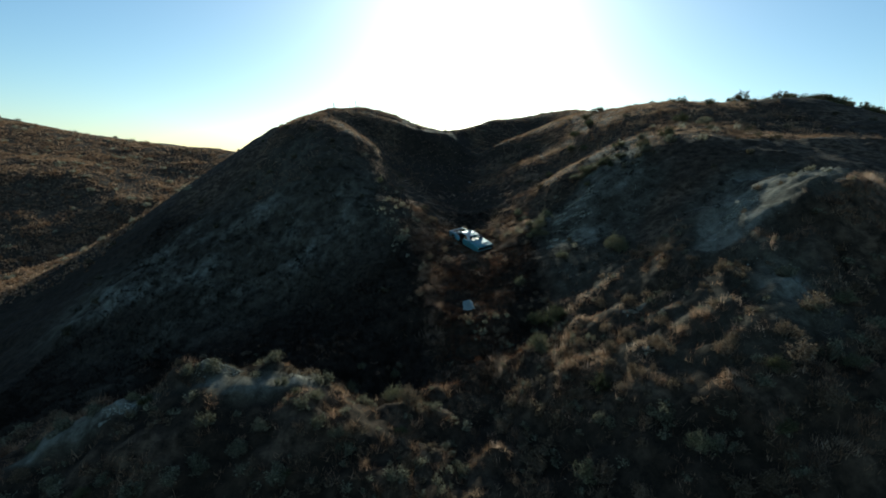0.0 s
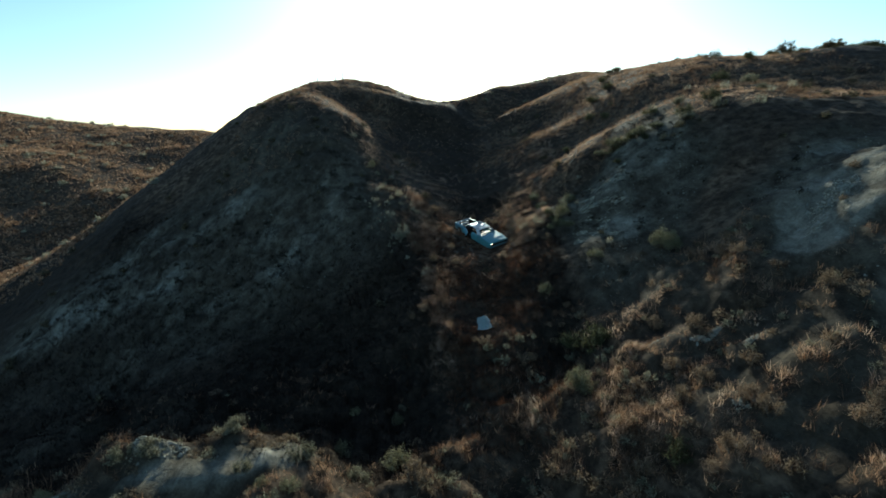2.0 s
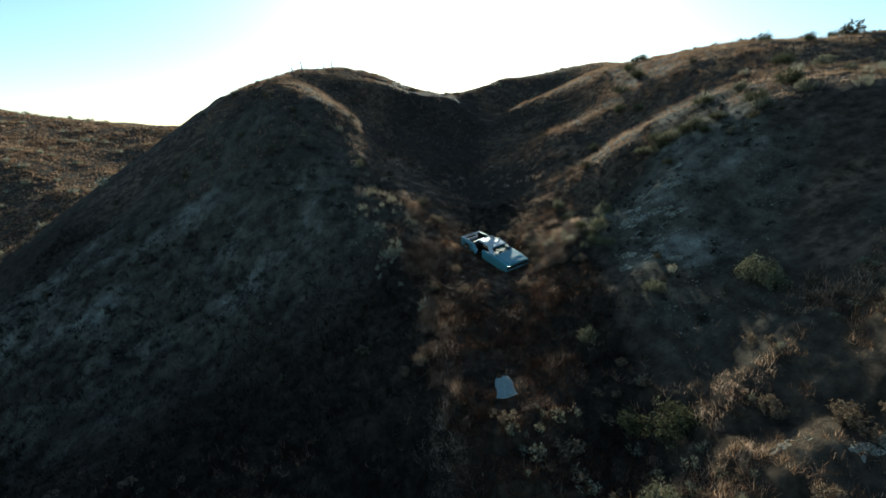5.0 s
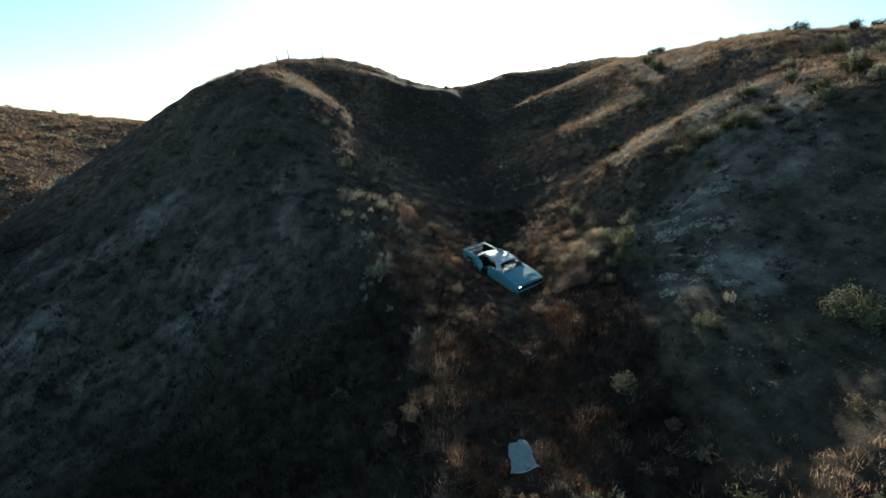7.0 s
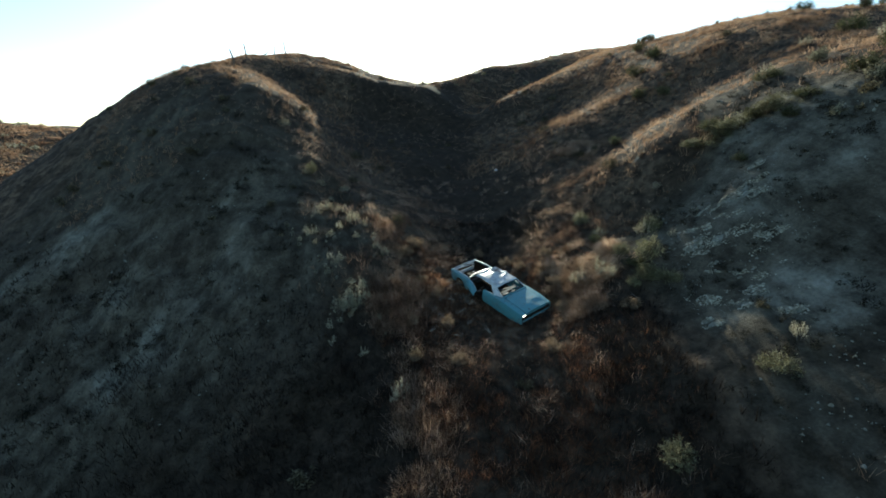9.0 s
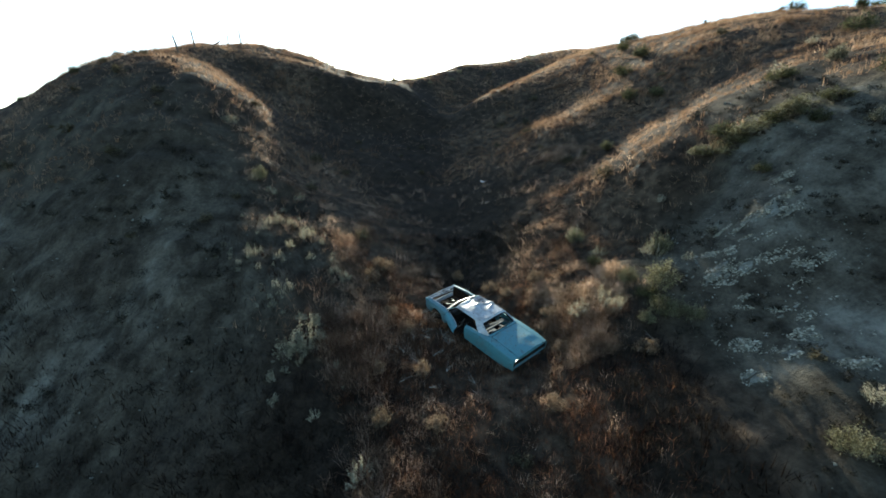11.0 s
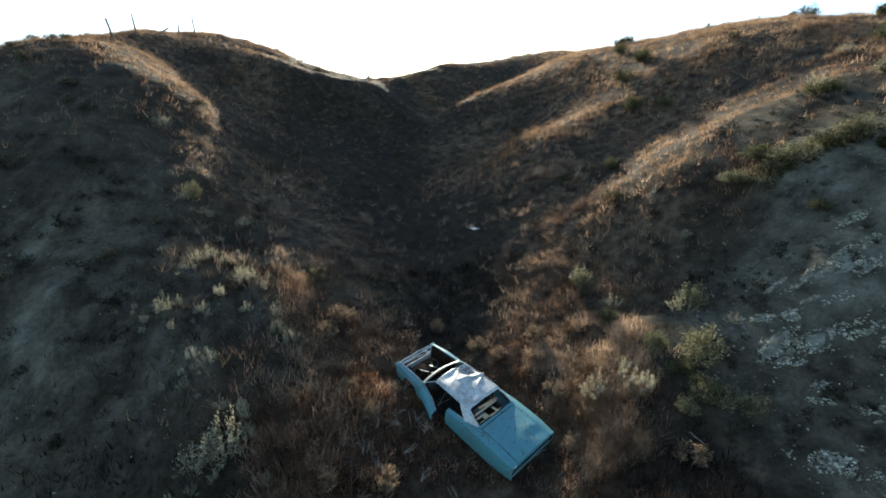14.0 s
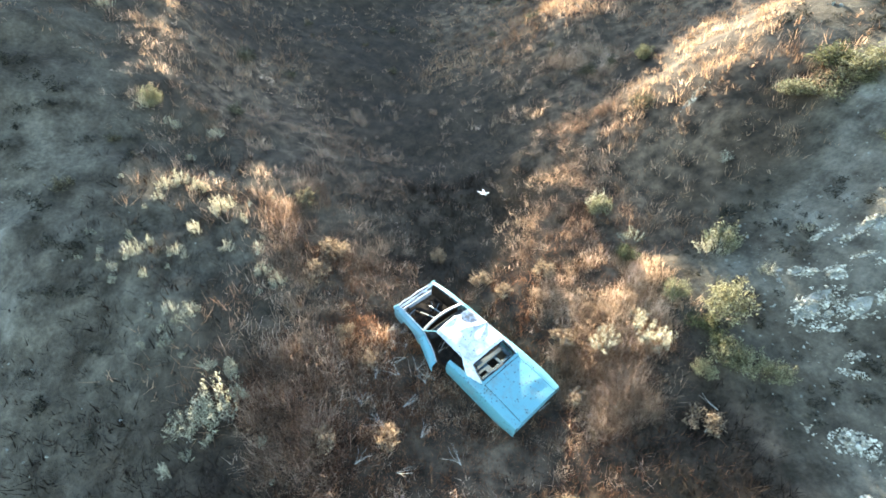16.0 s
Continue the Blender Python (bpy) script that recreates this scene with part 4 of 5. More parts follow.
GREEN = material("green_leaf", leafy([(.075, .070, .036), (.16, .148, .084), (.32, .295, .19)]), .7)
# near-black, so the scrub also paints small shadows onto rough clay
DUSK = material("near_black_scrub", leafy([(.011, .011, .008), (.024, .022, .016), (.05, .045, .031)], .2), .9)
BROWNED = material("browned_scrub", leafy([(.04, .035, .022), (.085, .072, .046), (.17, .145, .095)], .3), .9)
DRY = material("dry_twig", leafy([(.10, .067, .044), (.21, .147, .098), (.38, .285, .20)], .35), .85)
BARK = material("grey_bark", lambda n, l, s: l.new(ramp(n, l, texture(n, l, "ShaderNodeTexNoise", 18, 5).outputs["Fac"], [(.3, (.05, .04, .03)), (.7, (.17, .14, .11))]), s.inputs["Base Color"]), .95)


def foliage(seed, shoots, leaves, spread_out, leaf, upright, droop=0.0):
    """Arrays of a unit bush: shoots from the root, each set with leaves. Returns leaf triangles and the shoots' lines."""
    r = np.random.RandomState(seed)
    verts, lines = [], []
    boughs = [(r.uniform(0, 2 * math.pi), r.uniform(.65, 1.15)) for _ in range(7)]
    for _ in range(shoots):
        turn, reach = boughs[r.randint(7)]
        turn += r.normal(0, .38)
        out = spread_out * math.sqrt(r.rand()) * reach
        tip = np.array([out * math.cos(turn), out * math.sin(turn), (1 - .55 * (out / max(spread_out, .01)) ** 2) * r.uniform(.5, 1.08) * (.6 + .4 * reach) - droop * out])
        root = np.array([.3 * upright * out * math.cos(turn) + .06 * math.cos(turn), .3 * upright * out * math.sin(turn) + .06 * math.sin(turn), -.06])
        knee = root * .45 + tip * .55 + np.array([tip[0], tip[1], 0]) * .25 * (1 - upright)
        lines.append((root, knee, tip))
        for u in .28 + .72 * r.rand(leaves) ** .8:
            p = (1 - u) ** 2 * root + 2 * u * (1 - u) * knee + u * u * tip + r.normal(0, .025 + .04 * (1 - upright), 3)
            way = (tip - knee) * upright + r.normal(0, 1, 3) * .45
            way /= np.linalg.norm(way) + 1e-6
            side = np.cross(way, r.normal(0, 1, 3))
            side /= np.linalg.norm(side) + 1e-6
            s = leaf * r.uniform(.6, 1.5)
            verts.append([p - side * s * .3, p + side * s * .3, p + way * s * 1.5])
    return np.array(verts), lines


def bush(kind, seed, label, leaf_mat, shoots, leaves, spread_out, leaf, upright, group):
    """A bush one metre tall, to be copied: bare stems and a crown of leaves."""
    root = thing(kind, pose(0, -300, -60), label, "bush", group)
    verts, lines = foliage(seed, shoots, leaves, spread_out, leaf, upright)
    crown = new("crown", sheet("crown", verts.reshape(-1, 3), np.arange(3 * len(verts)).reshape(-1, 3), leaf_mat))
    crown.parent = root
    bm = bmesh.new()
    for a, b, c in lines[::5]:
        tube(bm, [a, .5 * (a + b), b, c], [.02, .014, .009, .004], 3)
    part("stem", bm, BARK, root, "thin grey woody stems")
    return root


def set_bushes(models, places, seed, low=1.0, litter=0):
    """Copies of the models at (x, y, width) in metres."""
    r = random.Random(seed)
    places = list(places)
    for x, y, w in places[:]:
        for _ in range(r.randint(0, litter)):
            places.append((x + r.uniform(-1.3, 1.3), y + r.uniform(-1.1, 1.1), w * r.uniform(.35, .7)))
    for x, y, w in places:
        m = r.choice(models)
        z = float(height(x, y)[0]) - .03 * w
        size = w * r.uniform(.85, 1.1) / 1.25
        made = copy_thing(m, pose(x, y, z, r.uniform(-9, 9), r.uniform(-9, 9), r.uniform(0, 360)) @ Matrix.Diagonal((size, size, size * low * r.uniform(.8, 1.1), 1)))


def drop_thing(ob):
    for o in (*ob.children_recursive, ob):
        bpy.data.objects.remove(o)


sages = [bush("sage_bush", 10 + k, "pale grey-green sagebrush with upright shoots on the slope", SAGE, 36, 44, .52, .028, 1.1, "sagebrush") for k in range(3)]
greens = [bush("green_bush", 20 + k, "rounded yellow-green shrub on pale clay", GREEN, 84, 28, .62, .044, .5, "green shrubs") for k in range(3)]
olives = [bush("scrub_bush", 30 + k, "dense dark olive scrub bush on the hillside", OLIVE, 90, 26, .66, .048, .4, "dark scrub") for k in range(3)]
greys = [bush("grey_bush", 50 + k, "scrub bush with leaves darkened for shade and pale tips", GREY, 90, 18, .62, .055, .6, "grey scrub") for k in range(3)]
brittle = [bush("dead_shrub", 40 + k, "dead tan shrub of brittle twigs among dry grass", DRY, 100, 14, .6, .05, .7, "dead shrubs") for k in range(3)]

# beside the wreck, on the rib below the western hill
set_bushes(sages, [(-5.5, 54.9, .74), (-6, 51.9, .94), (-6.3, 51.4, .84), (-5.4, 51.5, .66), (-6.3, 50.7, .56), (-4.5, 50.4, .94), (-4.2, 50.8, .66), (-5.1, 51.5, .47), (-6.7, 49.4, .47), (-6.1, 49, .74), (-6.3, 48.6, .66), (-6.5, 48.5, .66), (-6.8, 48.2, .56), (-6.8, 47.9, .47)], 1, 1.0, 2)
set_bushes(sages, [(-5.4, 48.8, .74), (-5, 49.6, .74), (-4.1, 49.2, .74), (-3.2, 49.2, .56), (-3, 48.4, .74), (-2.5, 48.1, .74), (-6, 48, .47), (-5.1, 46.9, .56), (-4.6, 46.8, .84), (-5.1, 46.2, .56), (-5.7, 46.2, .37), (-4, 45.5, .56), (-3.5, 45.6, .56), (-3.2, 45, .74)], 16, 1.0, 2)
set_bushes(sages, [(-4.2, 44.3, 1.48), (-3.6, 44.6, 1.48), (-1.9, 52, .56), (-3.8, 44, .56), (-4.3, 43.8, .56), (-1.6, 57.6, .37), (-6.1, 53.5, .56), (-3.8, 50.2, .56), (-6.8, 54.9, .74), (-4.4, 42.6, .74), (-3.1, 42.2, .66)], 17, 1.05, 1)
set_bushes(sages, [(7.5, 45.1, 1.6), (6.7, 45.2, 1.3), (8, 44.6, 1.1), (11.2, 45.3, .7), (12.5, 45.9, .7), (10.6, 46.8, 1.3), (8.6, 50.3, 1.2), (9, 48.5, 1.1), (12.5, 49.6, .7), (-10.1, 59.4, 1.4), (-7.7, 55.1, 1),
                   (-1.7, 40.3, 1.2), (11.4, 38, .9)], 2, .8)
set_bushes(greens, [(-7.6, 55.3, 1), (8.5, 49.9, 1.1), (11, 46.9, 1.4), (9, 45.9, 1), (9.8, 44.9, 1.3), (9.2, 43.8, 1.1), (9.6, 43.3, 1), (10, 42.9, .9), (8.6, 43.6, .8), (6.6, 36.1, 1.2), (10.2, 37.2, 1.1), (13.7, 35.1, 1.5),
                    (14.3, 34.8, 1.2), (13.9, 34.2, 1.3), (14, 34.6, 1.4), (6.6, 27.6, 1.8), (-2.5, 24.9, 1.7), (6.6, 18.2, 1.5), (11, 16.9, 1.2), (-5.3, 26.2, 1.1), (-3, 28.7, .9), (-5.2, 29, .8), (-10.2, 28.3, .8)], 3)
set_bushes(olives, [(8.5, 47.8, 1.2), (9.2, 44.8, 1), (9.4, 44.2, 1.1), (8, 30.6, 2.3), (7.2, 31.2, 1.7), (8.7, 30.3, 1.5),
                    (17.4, 62.8, 1.8), (19.1, 67.1, 2.2), (21.5, 69, 2), (22.7, 47.5, 1.8), (19.4, 51.5, 1.4), (20, 46.5, 1.5), (17, 46.6, 1.1), (14.9, 46.6, .9), (18.6, 61.5, 1.6), (13.4, 57.5, 1.3)], 4, .75)
set_bushes(brittle, [(8.1, 42.6, 1.4), (5.8, 45.9, .9), (-.6, 46.9, 1), (.0, 46.2, 1), (-1, 49.8, 1.5), (-1.5, 48.9, 1.2), (.4, 43.9, 1), (5.7, 44.1, .8), (-1.6, 36, 1.2), (-2.5, 35.5, .8), (4.5, 48.2, 1),
                     (3.9, 49, 1.1), (-1.2, 44, 1), (.8, 41.5, 1), (4.5, 41.5, .9), (6, 48.5, 1), (2.6, 50.4, .9), (7.5, 34.1, .9), (-1, 41.8, .9)], 5, .8)
set_bushes(greens + olives, [(15.6, 49.8, 2), (16, 48.8, 1.9), (15, 49.4, 1.8), (14.6, 50, 1.6), (16.6, 48.3, 1.7), (17.4, 47.6, 1.8), (18.2, 47.2, 1.6), (15.5, 49.1, 1.6), (17, 48, 1.5)], 13, .5)
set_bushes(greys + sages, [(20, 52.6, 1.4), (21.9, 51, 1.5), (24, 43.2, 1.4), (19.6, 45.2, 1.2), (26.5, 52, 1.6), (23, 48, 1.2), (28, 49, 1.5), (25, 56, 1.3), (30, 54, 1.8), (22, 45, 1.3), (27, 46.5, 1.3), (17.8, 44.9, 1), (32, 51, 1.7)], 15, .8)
# along the skyline
set_bushes(olives, [(26.7, 81, 1.8), (25.6, 80.6, 1.2), (33, 75, 1), (34.4, 73.8, 1.2), (35.3, 73.6, 1.7), (36, 72.6, .9), (33.8, 67.4, 1.8), (28.5, 56.5, 1.8), (35.5, 63, 1.8), (40, 66, 1.3), (42, 66.2, 1),
                    (46, 63.6, 1.3), (48.4, 62, 1.6), (50.6, 59, 1.5), (38, 67.4, 1.2), (-22, 65.4, 1), (-10.3, 88, 1), (-8.6, 89.5, .9), (-2.4, 94, .8), (-1.5, 94.8, .6), (-25, 64.3, .7), (-20.4, 66.3, .8), (22.5, 74.5, 1.5)], 6, .8)
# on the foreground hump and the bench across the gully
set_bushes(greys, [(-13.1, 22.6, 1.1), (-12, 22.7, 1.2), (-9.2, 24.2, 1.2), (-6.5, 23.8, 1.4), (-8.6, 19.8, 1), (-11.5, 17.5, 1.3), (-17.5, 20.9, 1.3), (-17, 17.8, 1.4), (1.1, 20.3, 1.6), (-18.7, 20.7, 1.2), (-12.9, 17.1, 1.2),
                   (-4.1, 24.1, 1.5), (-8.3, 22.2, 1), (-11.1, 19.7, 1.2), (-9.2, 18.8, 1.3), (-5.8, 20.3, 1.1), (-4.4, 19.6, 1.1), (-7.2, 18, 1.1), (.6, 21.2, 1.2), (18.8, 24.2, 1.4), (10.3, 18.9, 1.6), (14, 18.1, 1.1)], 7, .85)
set_bushes(brittle, [(-1.6, 23, 1.6), (4.9, 19.6, 1.5), (9.9, 20.9, 1.3), (15.9, 18.6, 1.4), (12.1, 15.5, 1.2), (11.8, 21.9, 1.4), (13.6, 20, 1.3), (9.8, 24.1, 1.3), (18.2, 21, 1.5), (15.9, 16.7, 1.3), (8.6, 16.5, 1.2), (10.9, 29.4, 1.3),
                     (12.3, 28, 1.3), (14.5, 27.4, 1.4), (8.6, 25.7, 1.3), (11, 24.8, 1.3), (12.8, 24.6, 1.3), (15.4, 30.4, 1.4), (3.8, 23, 1.7), (10.1, 26, 1.1), (16.8, 26, 1.3)], 8, .9)
scatter = random.Random(21)
near_front = [(scatter.uniform(5.5, 21), scatter.uniform(13, 23), scatter.uniform(.8, 1.5)) for _ in range(30)] + [(scatter.uniform(-21, -1), scatter.uniform(13.5, 22), scatter.uniform(.7, 1.3)) for _ in range(34)]
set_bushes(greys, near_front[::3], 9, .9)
set_bushes(brittle, near_front[1::3], 10, .9)
set_bushes(greens, near_front[2::6], 11, .8)
set_bushes(olives, near_front[5::6], 12, .8)
for model in (*sages, *greys, *greens, *olives, *brittle):
    drop_thing(model)


def thicket(name, label, mat, seed, count, box, low, high, keep, model):
    """Scrub past counting, as one mesh: bushes of the model's leaves, sized from low to high."""
    r = np.random.RandomState(seed)
    x, y = r.uniform(box[0], box[1], count), r.uniform(box[2], box[3], count)
    chosen = r.rand(count) < keep(x, y)
    x, y = x[chosen], y[chosen]
    z, shapes, made = height(x, y), [foliage(seed + k, *model)[0] for k in range(4)], []
    for i in range(len(x)):
        s, a = r.uniform(low, high), r.uniform(0, 2 * math.pi)
        t = np.array([[math.cos(a), -math.sin(a), 0], [math.sin(a), math.cos(a), 0], [0, 0, r.uniform(.6, 1)]]) * s
        made.append(shapes[i % 4] @ t.T + np.array([x[i], y[i], z[i] - .05 * s]))
    v = np.concatenate(made).reshape(-1, 3)
    return tagged(new(name, sheet(name, v, np.arange(len(v)).reshape(-1, 3), mat)), label, "scrub", kind="stuff")


def front(x, y):
    return (.25 + .75 * smooth(.42, .6, value_noise(x / 2.6 + 9, y / 2.6))) * (1 - .75 * bare(x, y)) * np.where((x < 1.5) & (y > 25.5), .08, 1)


thicket("low_scrub", "low dry scrub in brown tangles on the benches", DRY, 50, 1000, (-26, 26, 11, 33), .3, .8, front, (36, 7, .62, .1, .65))
thicket("low_scrub", "low scrub with shade-darkened leaves scattered over the benches", GREY, 60, 900, (-26, 26, 11, 33), .3, .75, front, (36, 7, .6, .09, .8))
thicket("low_scrub", "dark low scrub dotting the hillsides", BROWNED, 70, 950, (-60, 60, 33, 120), .3, .9, lambda x, y: (.12 + .6 * smooth(.5, .66, value_noise(x / 4, y / 4))) * (1 - .6 * bare(x, y)) * np.where((np.abs(x - 3) < 7) & (y < 62), .15, 1) * np.where((x > 12) & (y > 54), .55, 1) * np.where((np.abs(x + 16) < 3.5) & (np.abs(y - 77) < 8), 0, 1), (45, 7, .65, .11, .4))
thicket("low_scrub", "dark tufts on the clay faces, some standing for shadow mottles", DUSK, 80, 2800, (-44, 24, 32, 66), .25, .75, lambda x, y: .75 * smooth(.4, .7, bare(x, y)) * np.where(x > 3, .75, 1) * smooth(.42, .6, .5 * value_noise((x + .3 * y) / 1.6, y / 4 + 4) + .5 * value_noise(x / 1.1, y / 1.5)), (26, 7, .7, .085, .5))
thicket("low_scrub", "small dark tufts rooted in the eastern clay", DUSK, 82, 2600, (7.5, 21, 34, 54), .14, .42, lambda x, y: .4 * smooth(.2, .5, bare(x, y)) * smooth(.4, .62, .5 * value_noise(x / 1.4 + 6, y / 1.4) + .5 * value_noise(x / .5, y / .5)), (14, 6, .7, .12, .5))
thicket("low_scrub", "tall brown brush covering the eastern hill", BROWNED, 85, 420, (40, 92, 62, 95), .7, 1.9, lambda x, y: .35 + .65 * smooth(.4, .6, value_noise(x / 5 + 2, y / 5)), (45, 8, .7, .12, .5))
thicket("low_scrub", "dark green brush along the top of the eastern hill", OLIVE, 87, 130, (54, 86, 82, 93), .8, 2.0, lambda x, y: .3 + .7 * smooth(.42, .6, value_noise(x / 4 + 7, y / 4)), (45, 8, .7, .12, .5))
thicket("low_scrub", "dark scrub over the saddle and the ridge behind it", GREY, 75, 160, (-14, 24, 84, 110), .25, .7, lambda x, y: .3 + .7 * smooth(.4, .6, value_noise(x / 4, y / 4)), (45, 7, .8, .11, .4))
thicket("low_scrub", "grey-green scrub on the far hills", SAGE, 90, 700, (-170, -30, 60, 170), .5, 1.3, lambda x, y: .15 + .5 * smooth(.45, .6, value_noise(x / 9, y / 9)), (26, 5, .8, .22, .4))


# ---- bare clay standing out of the slope ----
def outcrop(x, y, w, deep, turn, seed):
    """A crumbling crust of knobbly lumps lying along the slope, w by deep metres, with a ragged edge."""
    r = np.random.RandomState(100 + seed)
    swell = lambda px, py, rim: min(.14, .06 + .1 * deep) * smooth(1.05, .35, rim) * (.1 + 2.2 * np.abs(layered(px / .55 + seed, py / .3, 3)))
    n = int(1250 * w * deep) + 120
    u, v = r.uniform(-.6 * w, .6 * w, n), r.uniform(-.6 * deep, .6 * deep, n)
    a = radians(turn)
    px, py = x + u * math.cos(a) - v * math.sin(a), y + u * math.sin(a) + v * math.cos(a)
    ragged = np.hypot(u / (.5 * w), v / (.5 * deep)) + 2.4 * layered(px / .7 + seed, py / .45, 4)
    keep = (ragged < 1) & (.5 * value_noise(px / .45 + 3 * seed, py / .2) + .5 * value_noise(px / .14, py / .09 + seed) + .14 * r.rand(n) > .58)
    keep[:6] = True
    px, py = px[keep], py[keep]
    n = len(px)
    size = (.009 + .027 * r.rand(n) ** 3) * (1.3 - .4 * np.clip(ragged[keep], 0, 1))
    k = np.arange(12)
    ring = np.column_stack([np.cos(k * 2.4) * np.sqrt(1 - (k / 5.5 - 1) ** 2 + 1e-6), np.sin(k * 2.4) * np.sqrt(1 - (k / 5.5 - 1) ** 2 + 1e-6), 1 - k / 5.5])
    hull = bmesh.new()
    for p in ring:
        hull.verts.new(p)
    bmesh.ops.convex_hull(hull, input=list(hull.verts))
    hull.verts.index_update()
    tri = np.array([[c.index for c in f.verts] for f in hull.faces])
    base = np.array([c.co[:] for c in hull.verts])
    hull.free()
    lumps = base[None] * r.uniform(.65, 1.35, (n, len(base), 1)) * size[:, None, None] * np.array([1.35, 1.05, .8])
    spin = r.uniform(0, 2 * math.pi, n)
    cs, sn = np.cos(spin)[:, None], np.sin(spin)[:, None]
    lumps = np.stack([lumps[..., 0] * cs - lumps[..., 1] * sn, lumps[..., 0] * sn + lumps[..., 1] * cs, lumps[..., 2]], -1)
    z0 = float(height(x, y)[0])
    lumps += np.stack([px - x, py - y, height(px, py) - z0 + swell(px, py, ragged[keep]) + .3 * size], 1)[:, None]
    faces = (np.arange(n)[:, None, None] * len(base) + tri[None]).reshape(-1, 3)
    root = thing("clay_outcrop", pose(x, y, z0), "pale crumbling crust of knobbly clay on the slope", "rock", "clay outcrops")
    crust = new("crust", sheet("crust", lumps.reshape(-1, 3), faces, CRUST))
    crust.parent = root
    tagged(crust, kind="stuff")
    gu, gv = np.meshgrid(np.arange(-.62 * w, .62 * w, .045), np.arange(-.62 * deep, .62 * deep, .045))
    wide, long = gu.shape[1], gu.shape[0]
    gu, gv = gu.ravel(), gv.ravel()
    px, py = x + gu * math.cos(a) - gv * math.sin(a), y + gu * math.sin(a) + gv * math.cos(a)
    rim = np.hypot(gu / (.5 * w), gv / (.5 * deep)) + 2.4 * layered(px / .7 + seed, py / .45, 4)
    corner = (np.arange(long - 1)[:, None] * wide + np.arange(wide - 1)[None]).ravel()
    bed = new("bed", sheet("bed", np.column_stack([px - x, py - y, height(px, py) - z0 + swell(px, py, rim) - .03]), np.column_stack([corner, corner + 1, corner + wide + 1, corner + wide]), CLAY, True))
    bed.parent = root
    tagged(bed, "ridged grey clay under the crust")


def clay_nodes(nodes, links, shader):
    n = texture(nodes, links, "ShaderNodeTexNoise", 6, 6, .7)
    links.new(ramp(nodes, links, n.outputs["Fac"], [(.3, (.085, .079, .06)), (.5, (.185, .173, .136)), (.72, (.315, .297, .243))]), shader.inputs["Base Color"])
    bump(nodes, links, shader, n.outputs["Fac"], .8, .06)


CLAY = material("pale_clay", clay_nodes, .95)


# pale clay crust, whitened and warmed further to paint sun on the lumps
def crust_nodes(nodes, links, shader):
    g = nodes.new("ShaderNodeNewGeometry")
    c = ramp(nodes, links, g.outputs["Random Per Island"], [(0, (.14, .122, .088)), (.5, (.30, .267, .196)), (1, (.56, .512, .39))])
    n = texture(nodes, links, "ShaderNodeTexNoise", 3, 5, .65)
    links.new(mix(nodes, links, 1.0, c, ramp(nodes, links, n.outputs["Fac"], [(.36, (.62, .6, .58)), (.56, (1, 1, 1))]), "MULTIPLY"), shader.inputs["Base Color"])
    fine = texture(nodes, links, "ShaderNodeTexNoise", 60, 3, .6)
    bump(nodes, links, shader, fine.outputs["Fac"], .6, .01)


CRUST = material("whitish_crust", crust_nodes, .95)
EAST_CRUST = [(13.1, 45, 1.3, .8, -36), (13.5, 44.7, 1.2, .6, -40), (14, 44.7, .8, .5, -30), (11.4, 43.9, 1.1, .9, -40), (12.1, 43.5, 1.2, .6, -30), (12.9, 43.1, 1.2, .45, -30), (11.5, 42.6, 1.2, .3, -25), (10.1, 41.7, .5, .4, 0), (10.4, 41.2, .8, .45, -40), (10.8, 40.7, .8, .4, -50),
              (11.15, 40.2, .9, .45, -50), (12.1, 41.5, .9, .25, -20), (12.3, 41, .7, .4, -20), (13.6, 42.2, .9, .35, -20), (13.2, 42.5, .5, .25, -20), (9.9, 40, .6, .5, 0), (12.6, 52.2, .9, .3, 20), (11.9, 39.2, 1, .4, -45), (12.6, 39.8, .8, .3, -30), (14.9, 45.6, .8, .4, -30)]
BENCH_CRUST = [(19.2, 30.4, 2.2, 1.0, 30), (20.8, 31, 2.4, 1.2, 25), (12.2, 26.9, 1.2, .5, 10), (10.4, 27.9, .9, .4, -15), (13.4, 25.4, .9, .4, 0), (11.4, 22.6, .9, .4, -10), (-12, 22.9, 2.2, .8, 15), (-15.6, 21, 2.0, .8, 20)]
crumbs = random.Random(33)
SMALL_CRUST = [(crumbs.uniform(10.6, 14.6), crumbs.uniform(39, 45.8), crumbs.uniform(.35, .9), crumbs.uniform(.14, .32), crumbs.uniform(-55, 0)) for _ in range(22)]
for k, (x, y, w, deep, turn) in enumerate(EAST_CRUST + BENCH_CRUST + SMALL_CRUST):
    outcrop(x, y, w, deep, turn, k)


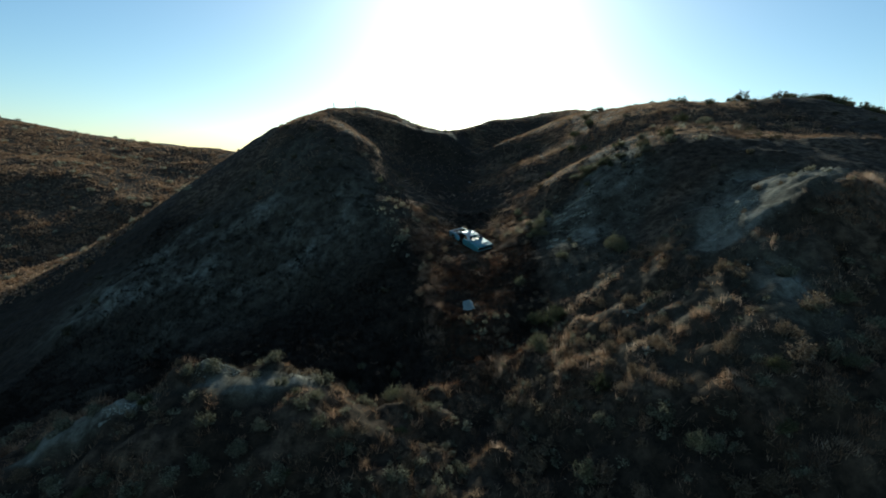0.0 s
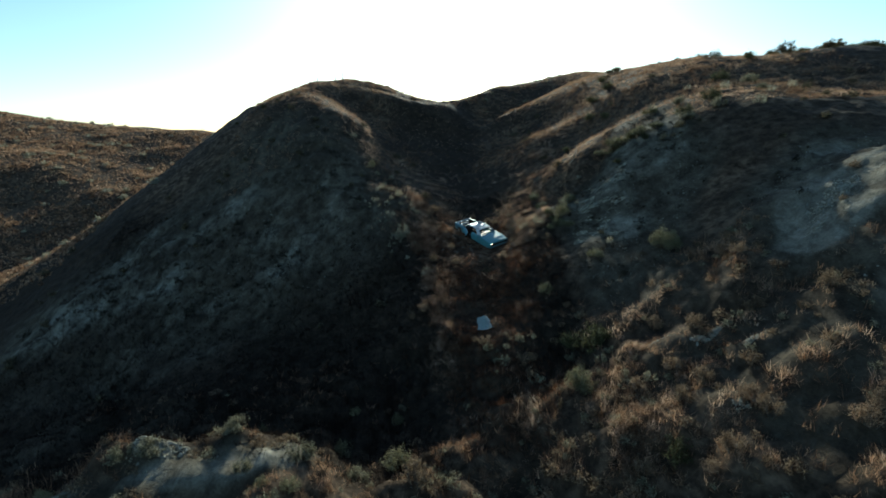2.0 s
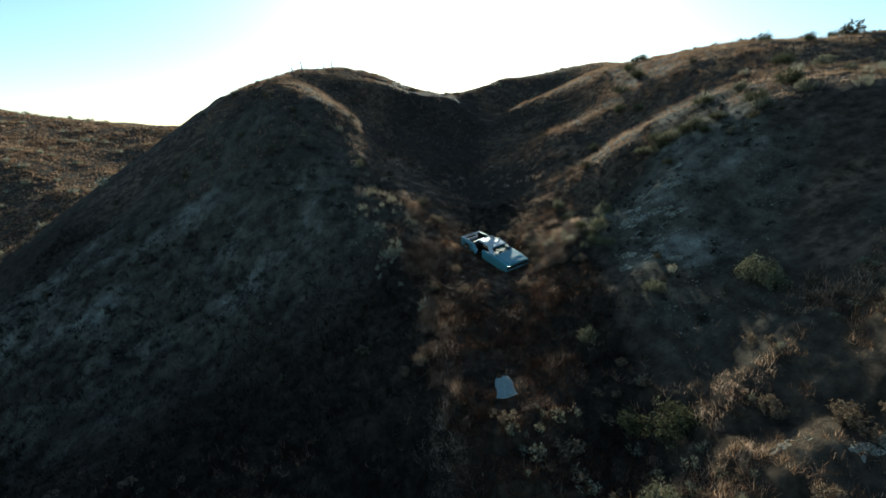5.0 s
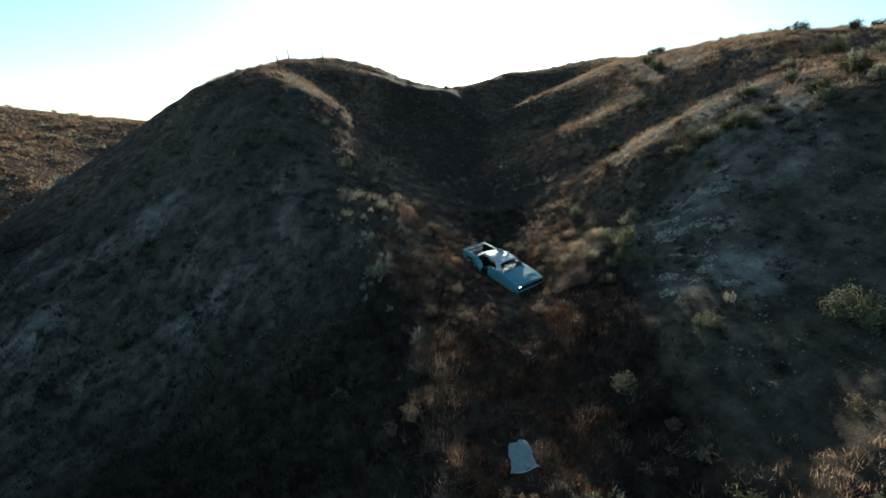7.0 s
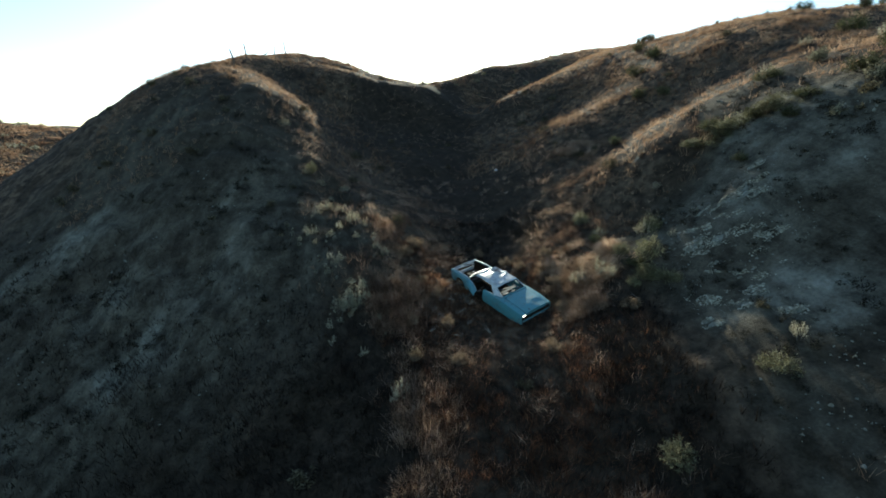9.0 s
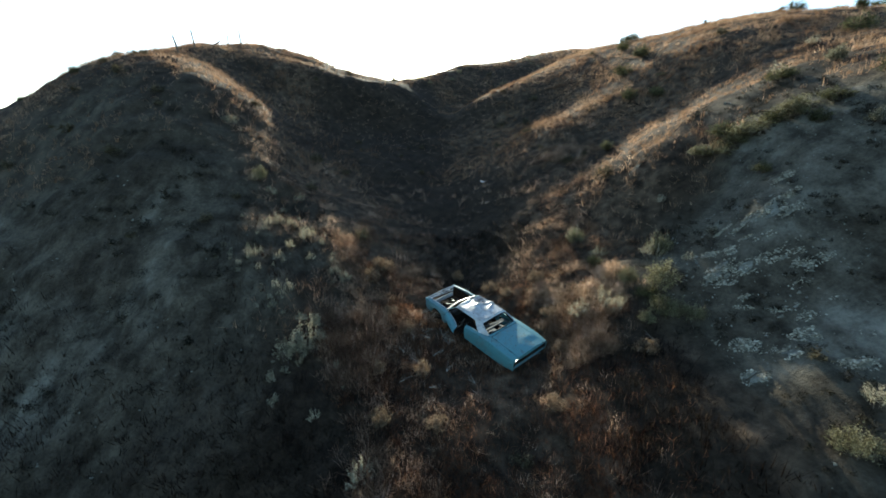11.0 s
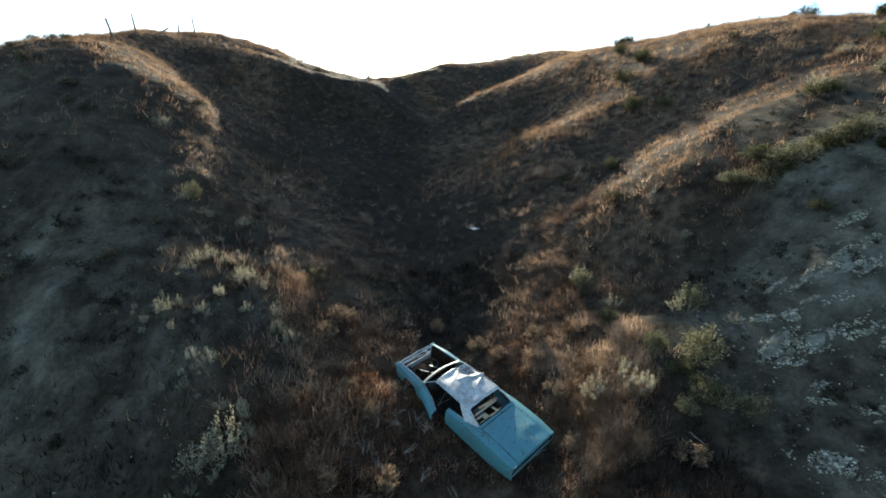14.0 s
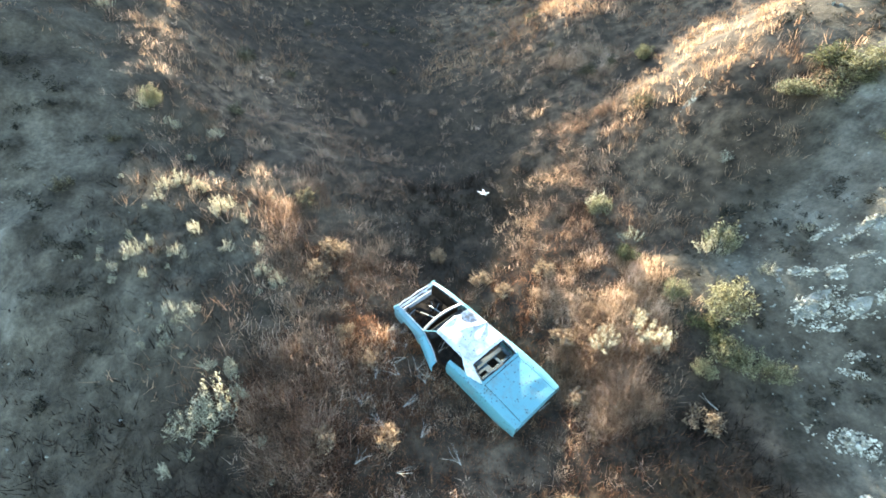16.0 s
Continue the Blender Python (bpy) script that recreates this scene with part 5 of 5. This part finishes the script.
def clods():
    """Crumbs of clay on the bare slopes."""
    r = np.random.RandomState(12)
    x, y = r.uniform(-38, 27, 110000), r.uniform(17, 60, 110000)
    chosen = r.rand(len(x)) < .75 * smooth(.35, .8, bare(x, y)) * np.where(x > 5, .5, .1) * smooth(.42, .62, .5 * value_noise(x / 1.6, y / 1.6 + 11) + .5 * value_noise(x / .5, y / .5))
    x, y = x[chosen], y[chosen]
    n = len(x)
    s = r.gamma(2, .010, n) + .01
    unit = np.array([(1, 0, 0), (-1, 0, 0), (0, 1, 0), (0, -1, 0), (0, 0, 1), (0, 0, -1)], float)
    v = unit[None] * s[:, None, None] * r.uniform(.5, 1.3, (n, 6, 1)) + r.normal(0, .25, (n, 6, 3)) * s[:, None, None]
    v += np.stack([x, y, height(x, y) + .2 * s], 1)[:, None]
    f = np.array([(0, 2, 4), (2, 1, 4), (1, 3, 4), (3, 0, 4), (2, 0, 5), (1, 2, 5), (3, 1, 5), (0, 3, 5)])
    faces = (np.arange(n)[:, None, None] * 6 + f[None]).reshape(-1, 3)
    tagged(new("clay_crumbs", sheet("clay_crumbs", v.reshape(-1, 3), faces, CLAY)), "loose crumbs of pale clay on the bare slopes", "rubble", kind="stuff")


clods()


# ---- the broken fence on the crest ----
def fence_post(x, y, tall, lean, turn, thick, label):
    post = thing("fence_post", pose(x, y, float(height(x, y)[0]) - .15, 0, 0, turn) @ pose(0, 0, 0, 0, lean, 0), label, "fence post", "fence on the crest")
    bm = bmesh.new()
    r = random.Random(int(x * 10 + y))
    tube(bm, [(0, 0, 0), (.012, 0, tall * .35), (r.uniform(-.03, .03), 0, tall * .7), (r.uniform(-.02, .02), .01, tall + .12)], [thick, thick * .96, thick * .9, thick * .8], 7)
    part("shaft", bm, BARK, post)
    part("staple", tube(bmesh.new(), [(thick, -.02, tall * .8), (thick + .02, 0, tall * .8), (thick, .02, tall * .8)], .004, 4), RUST, post, "rusted wire staple")


fence_post(-17.5, 72, 1.6, -12, 0, .08, "weathered grey fence post leaning on the grassy crest")
fence_post(-17.7, 76, 1.5, -5, 10, .07, "slim weathered fence post on the grassy crest")
fence_post(-17.3, 79, .95, 58, 20, .07, "fallen fence post propped low over the grass")
fence_post(-16.2, 80.6, 1.0, 4, 60, .065, "short crooked fence stake on the crest")
fence_post(-15.3, 82, 1.5, -4, 0, .075, "weathered grey fence post at the top of the crest")


# ---- dead branches by the wreck ----
def branch(x, y, size, turn, seed):
    r = random.Random(seed)
    root = thing("dead_branch", pose(x, y, float(height(x, y)[0]) + .18, r.uniform(-15, 15), r.uniform(-25, -5), turn), "bleached dead branch lying on flattened grass", "branch", "dead branches")
    bm = bmesh.new()
    for k in range(r.randint(3, 5)):
        p, d, path = Vector((0, 0, 0)), Vector((1, r.uniform(-.5, .5), r.uniform(-.05, .25))).normalized(), []
        for _ in range(7):
            path.append(p.copy())
            p = p + d * size / 8
            d = (d + Vector((r.uniform(-.3, .3), r.uniform(-.45, .45), r.uniform(-.2, .15)))).normalized()
        tube(bm, path, [.0055, .005, .005, .0045, .004, .003, .002], 4)
    part("twig", bm, BLEACHED, root)


BLEACHED = material("bleached_wood", lambda n, l, s: l.new(ramp(n, l, texture(n, l, "ShaderNodeTexNoise", 25, 4).outputs["Fac"], [(.3, (.17, .14, .11)), (.7, (.42, .37, .30))]), s.inputs["Base Color"]), .9)
for k, (x, y, s, a) in enumerate([(1.0, 47.1, .7, 40), (.8, 46.6, .8, 120), (1.1, 46.2, .7, 200), (1.4, 45.8, .8, 70), (.6, 47.0, .6, 10), (.9, 45.7, .7, 160), (1.6, 45.4, .8, 100), (1.2, 46.7, .6, 250), (.5, 46.3, .7, 60), (1.9, 45.5, .9, 160),
                                  (2.1, 46.3, .8, 60), (.2, 45.6, .6, 75), (.9, 44.8, .7, 20), (.4, 44.2, .8, 130), (1.3, 43.9, .7, 50), (-.2, 44.9, .6, 90), (-.4, 43.4, .7, 30), (2.2, 43, .8, 110), (.6, 43.1, .6, -20), (7.9, 42.3, .8, 30), (8.5, 42.7, .7, 140)]):
    branch(x, y, s, a, k)


# ---- a small drone hovering over the gully ----
drone = thing("drone", pose(2.59, 44.13, 13.07, 4, 3, 35) @ Matrix.Diagonal((.65, .65, .65, 1)), "small white quadcopter drone hovering above the gully", "drone")
SHELL = material("white_plastic", lambda n, l, s: l.new(ramp(n, l, texture(n, l, "ShaderNodeTexNoise", 40).outputs["Fac"], [(.3, (.78, .78, .77)), (.7, (.84, .84, .83))]), s.inputs["Base Color"]), .4)
bm = bmesh.new()
bmesh.ops.create_uvsphere(bm, u_segments=16, v_segments=10, radius=.5, matrix=Matrix.Diagonal((.17, .075, .055, 1)))
part("body", bm, SHELL, drone)
for sx in (1, -1):
    for sy in (1, -1):
        arm = part("arm", tube(bmesh.new(), [(.05 * sx, .02 * sy, .005), (.085 * sx, .07 * sy, .012), (.1 * sx, .1 * sy, .02)], [.011, .009, .008]), SHELL, drone)
        part("rotor_hub", tube(bmesh.new(), [(.1 * sx, .1 * sy, .01), (.1 * sx, .1 * sy, .035)], .013, 8), DARK, arm)
        part("propeller", block(bmesh.new(), (.1 * sx, .1 * sy, .038), (.15, .014, .003), (4, 0, 40 * sx + 25 * sy), .001), SHELL, arm)
part("camera_pod", block(bmesh.new(), (.075, 0, -.028), (.03, .035, .03), (0, 0, 0), .006), DARK, drone, "dark camera pod under the nose")
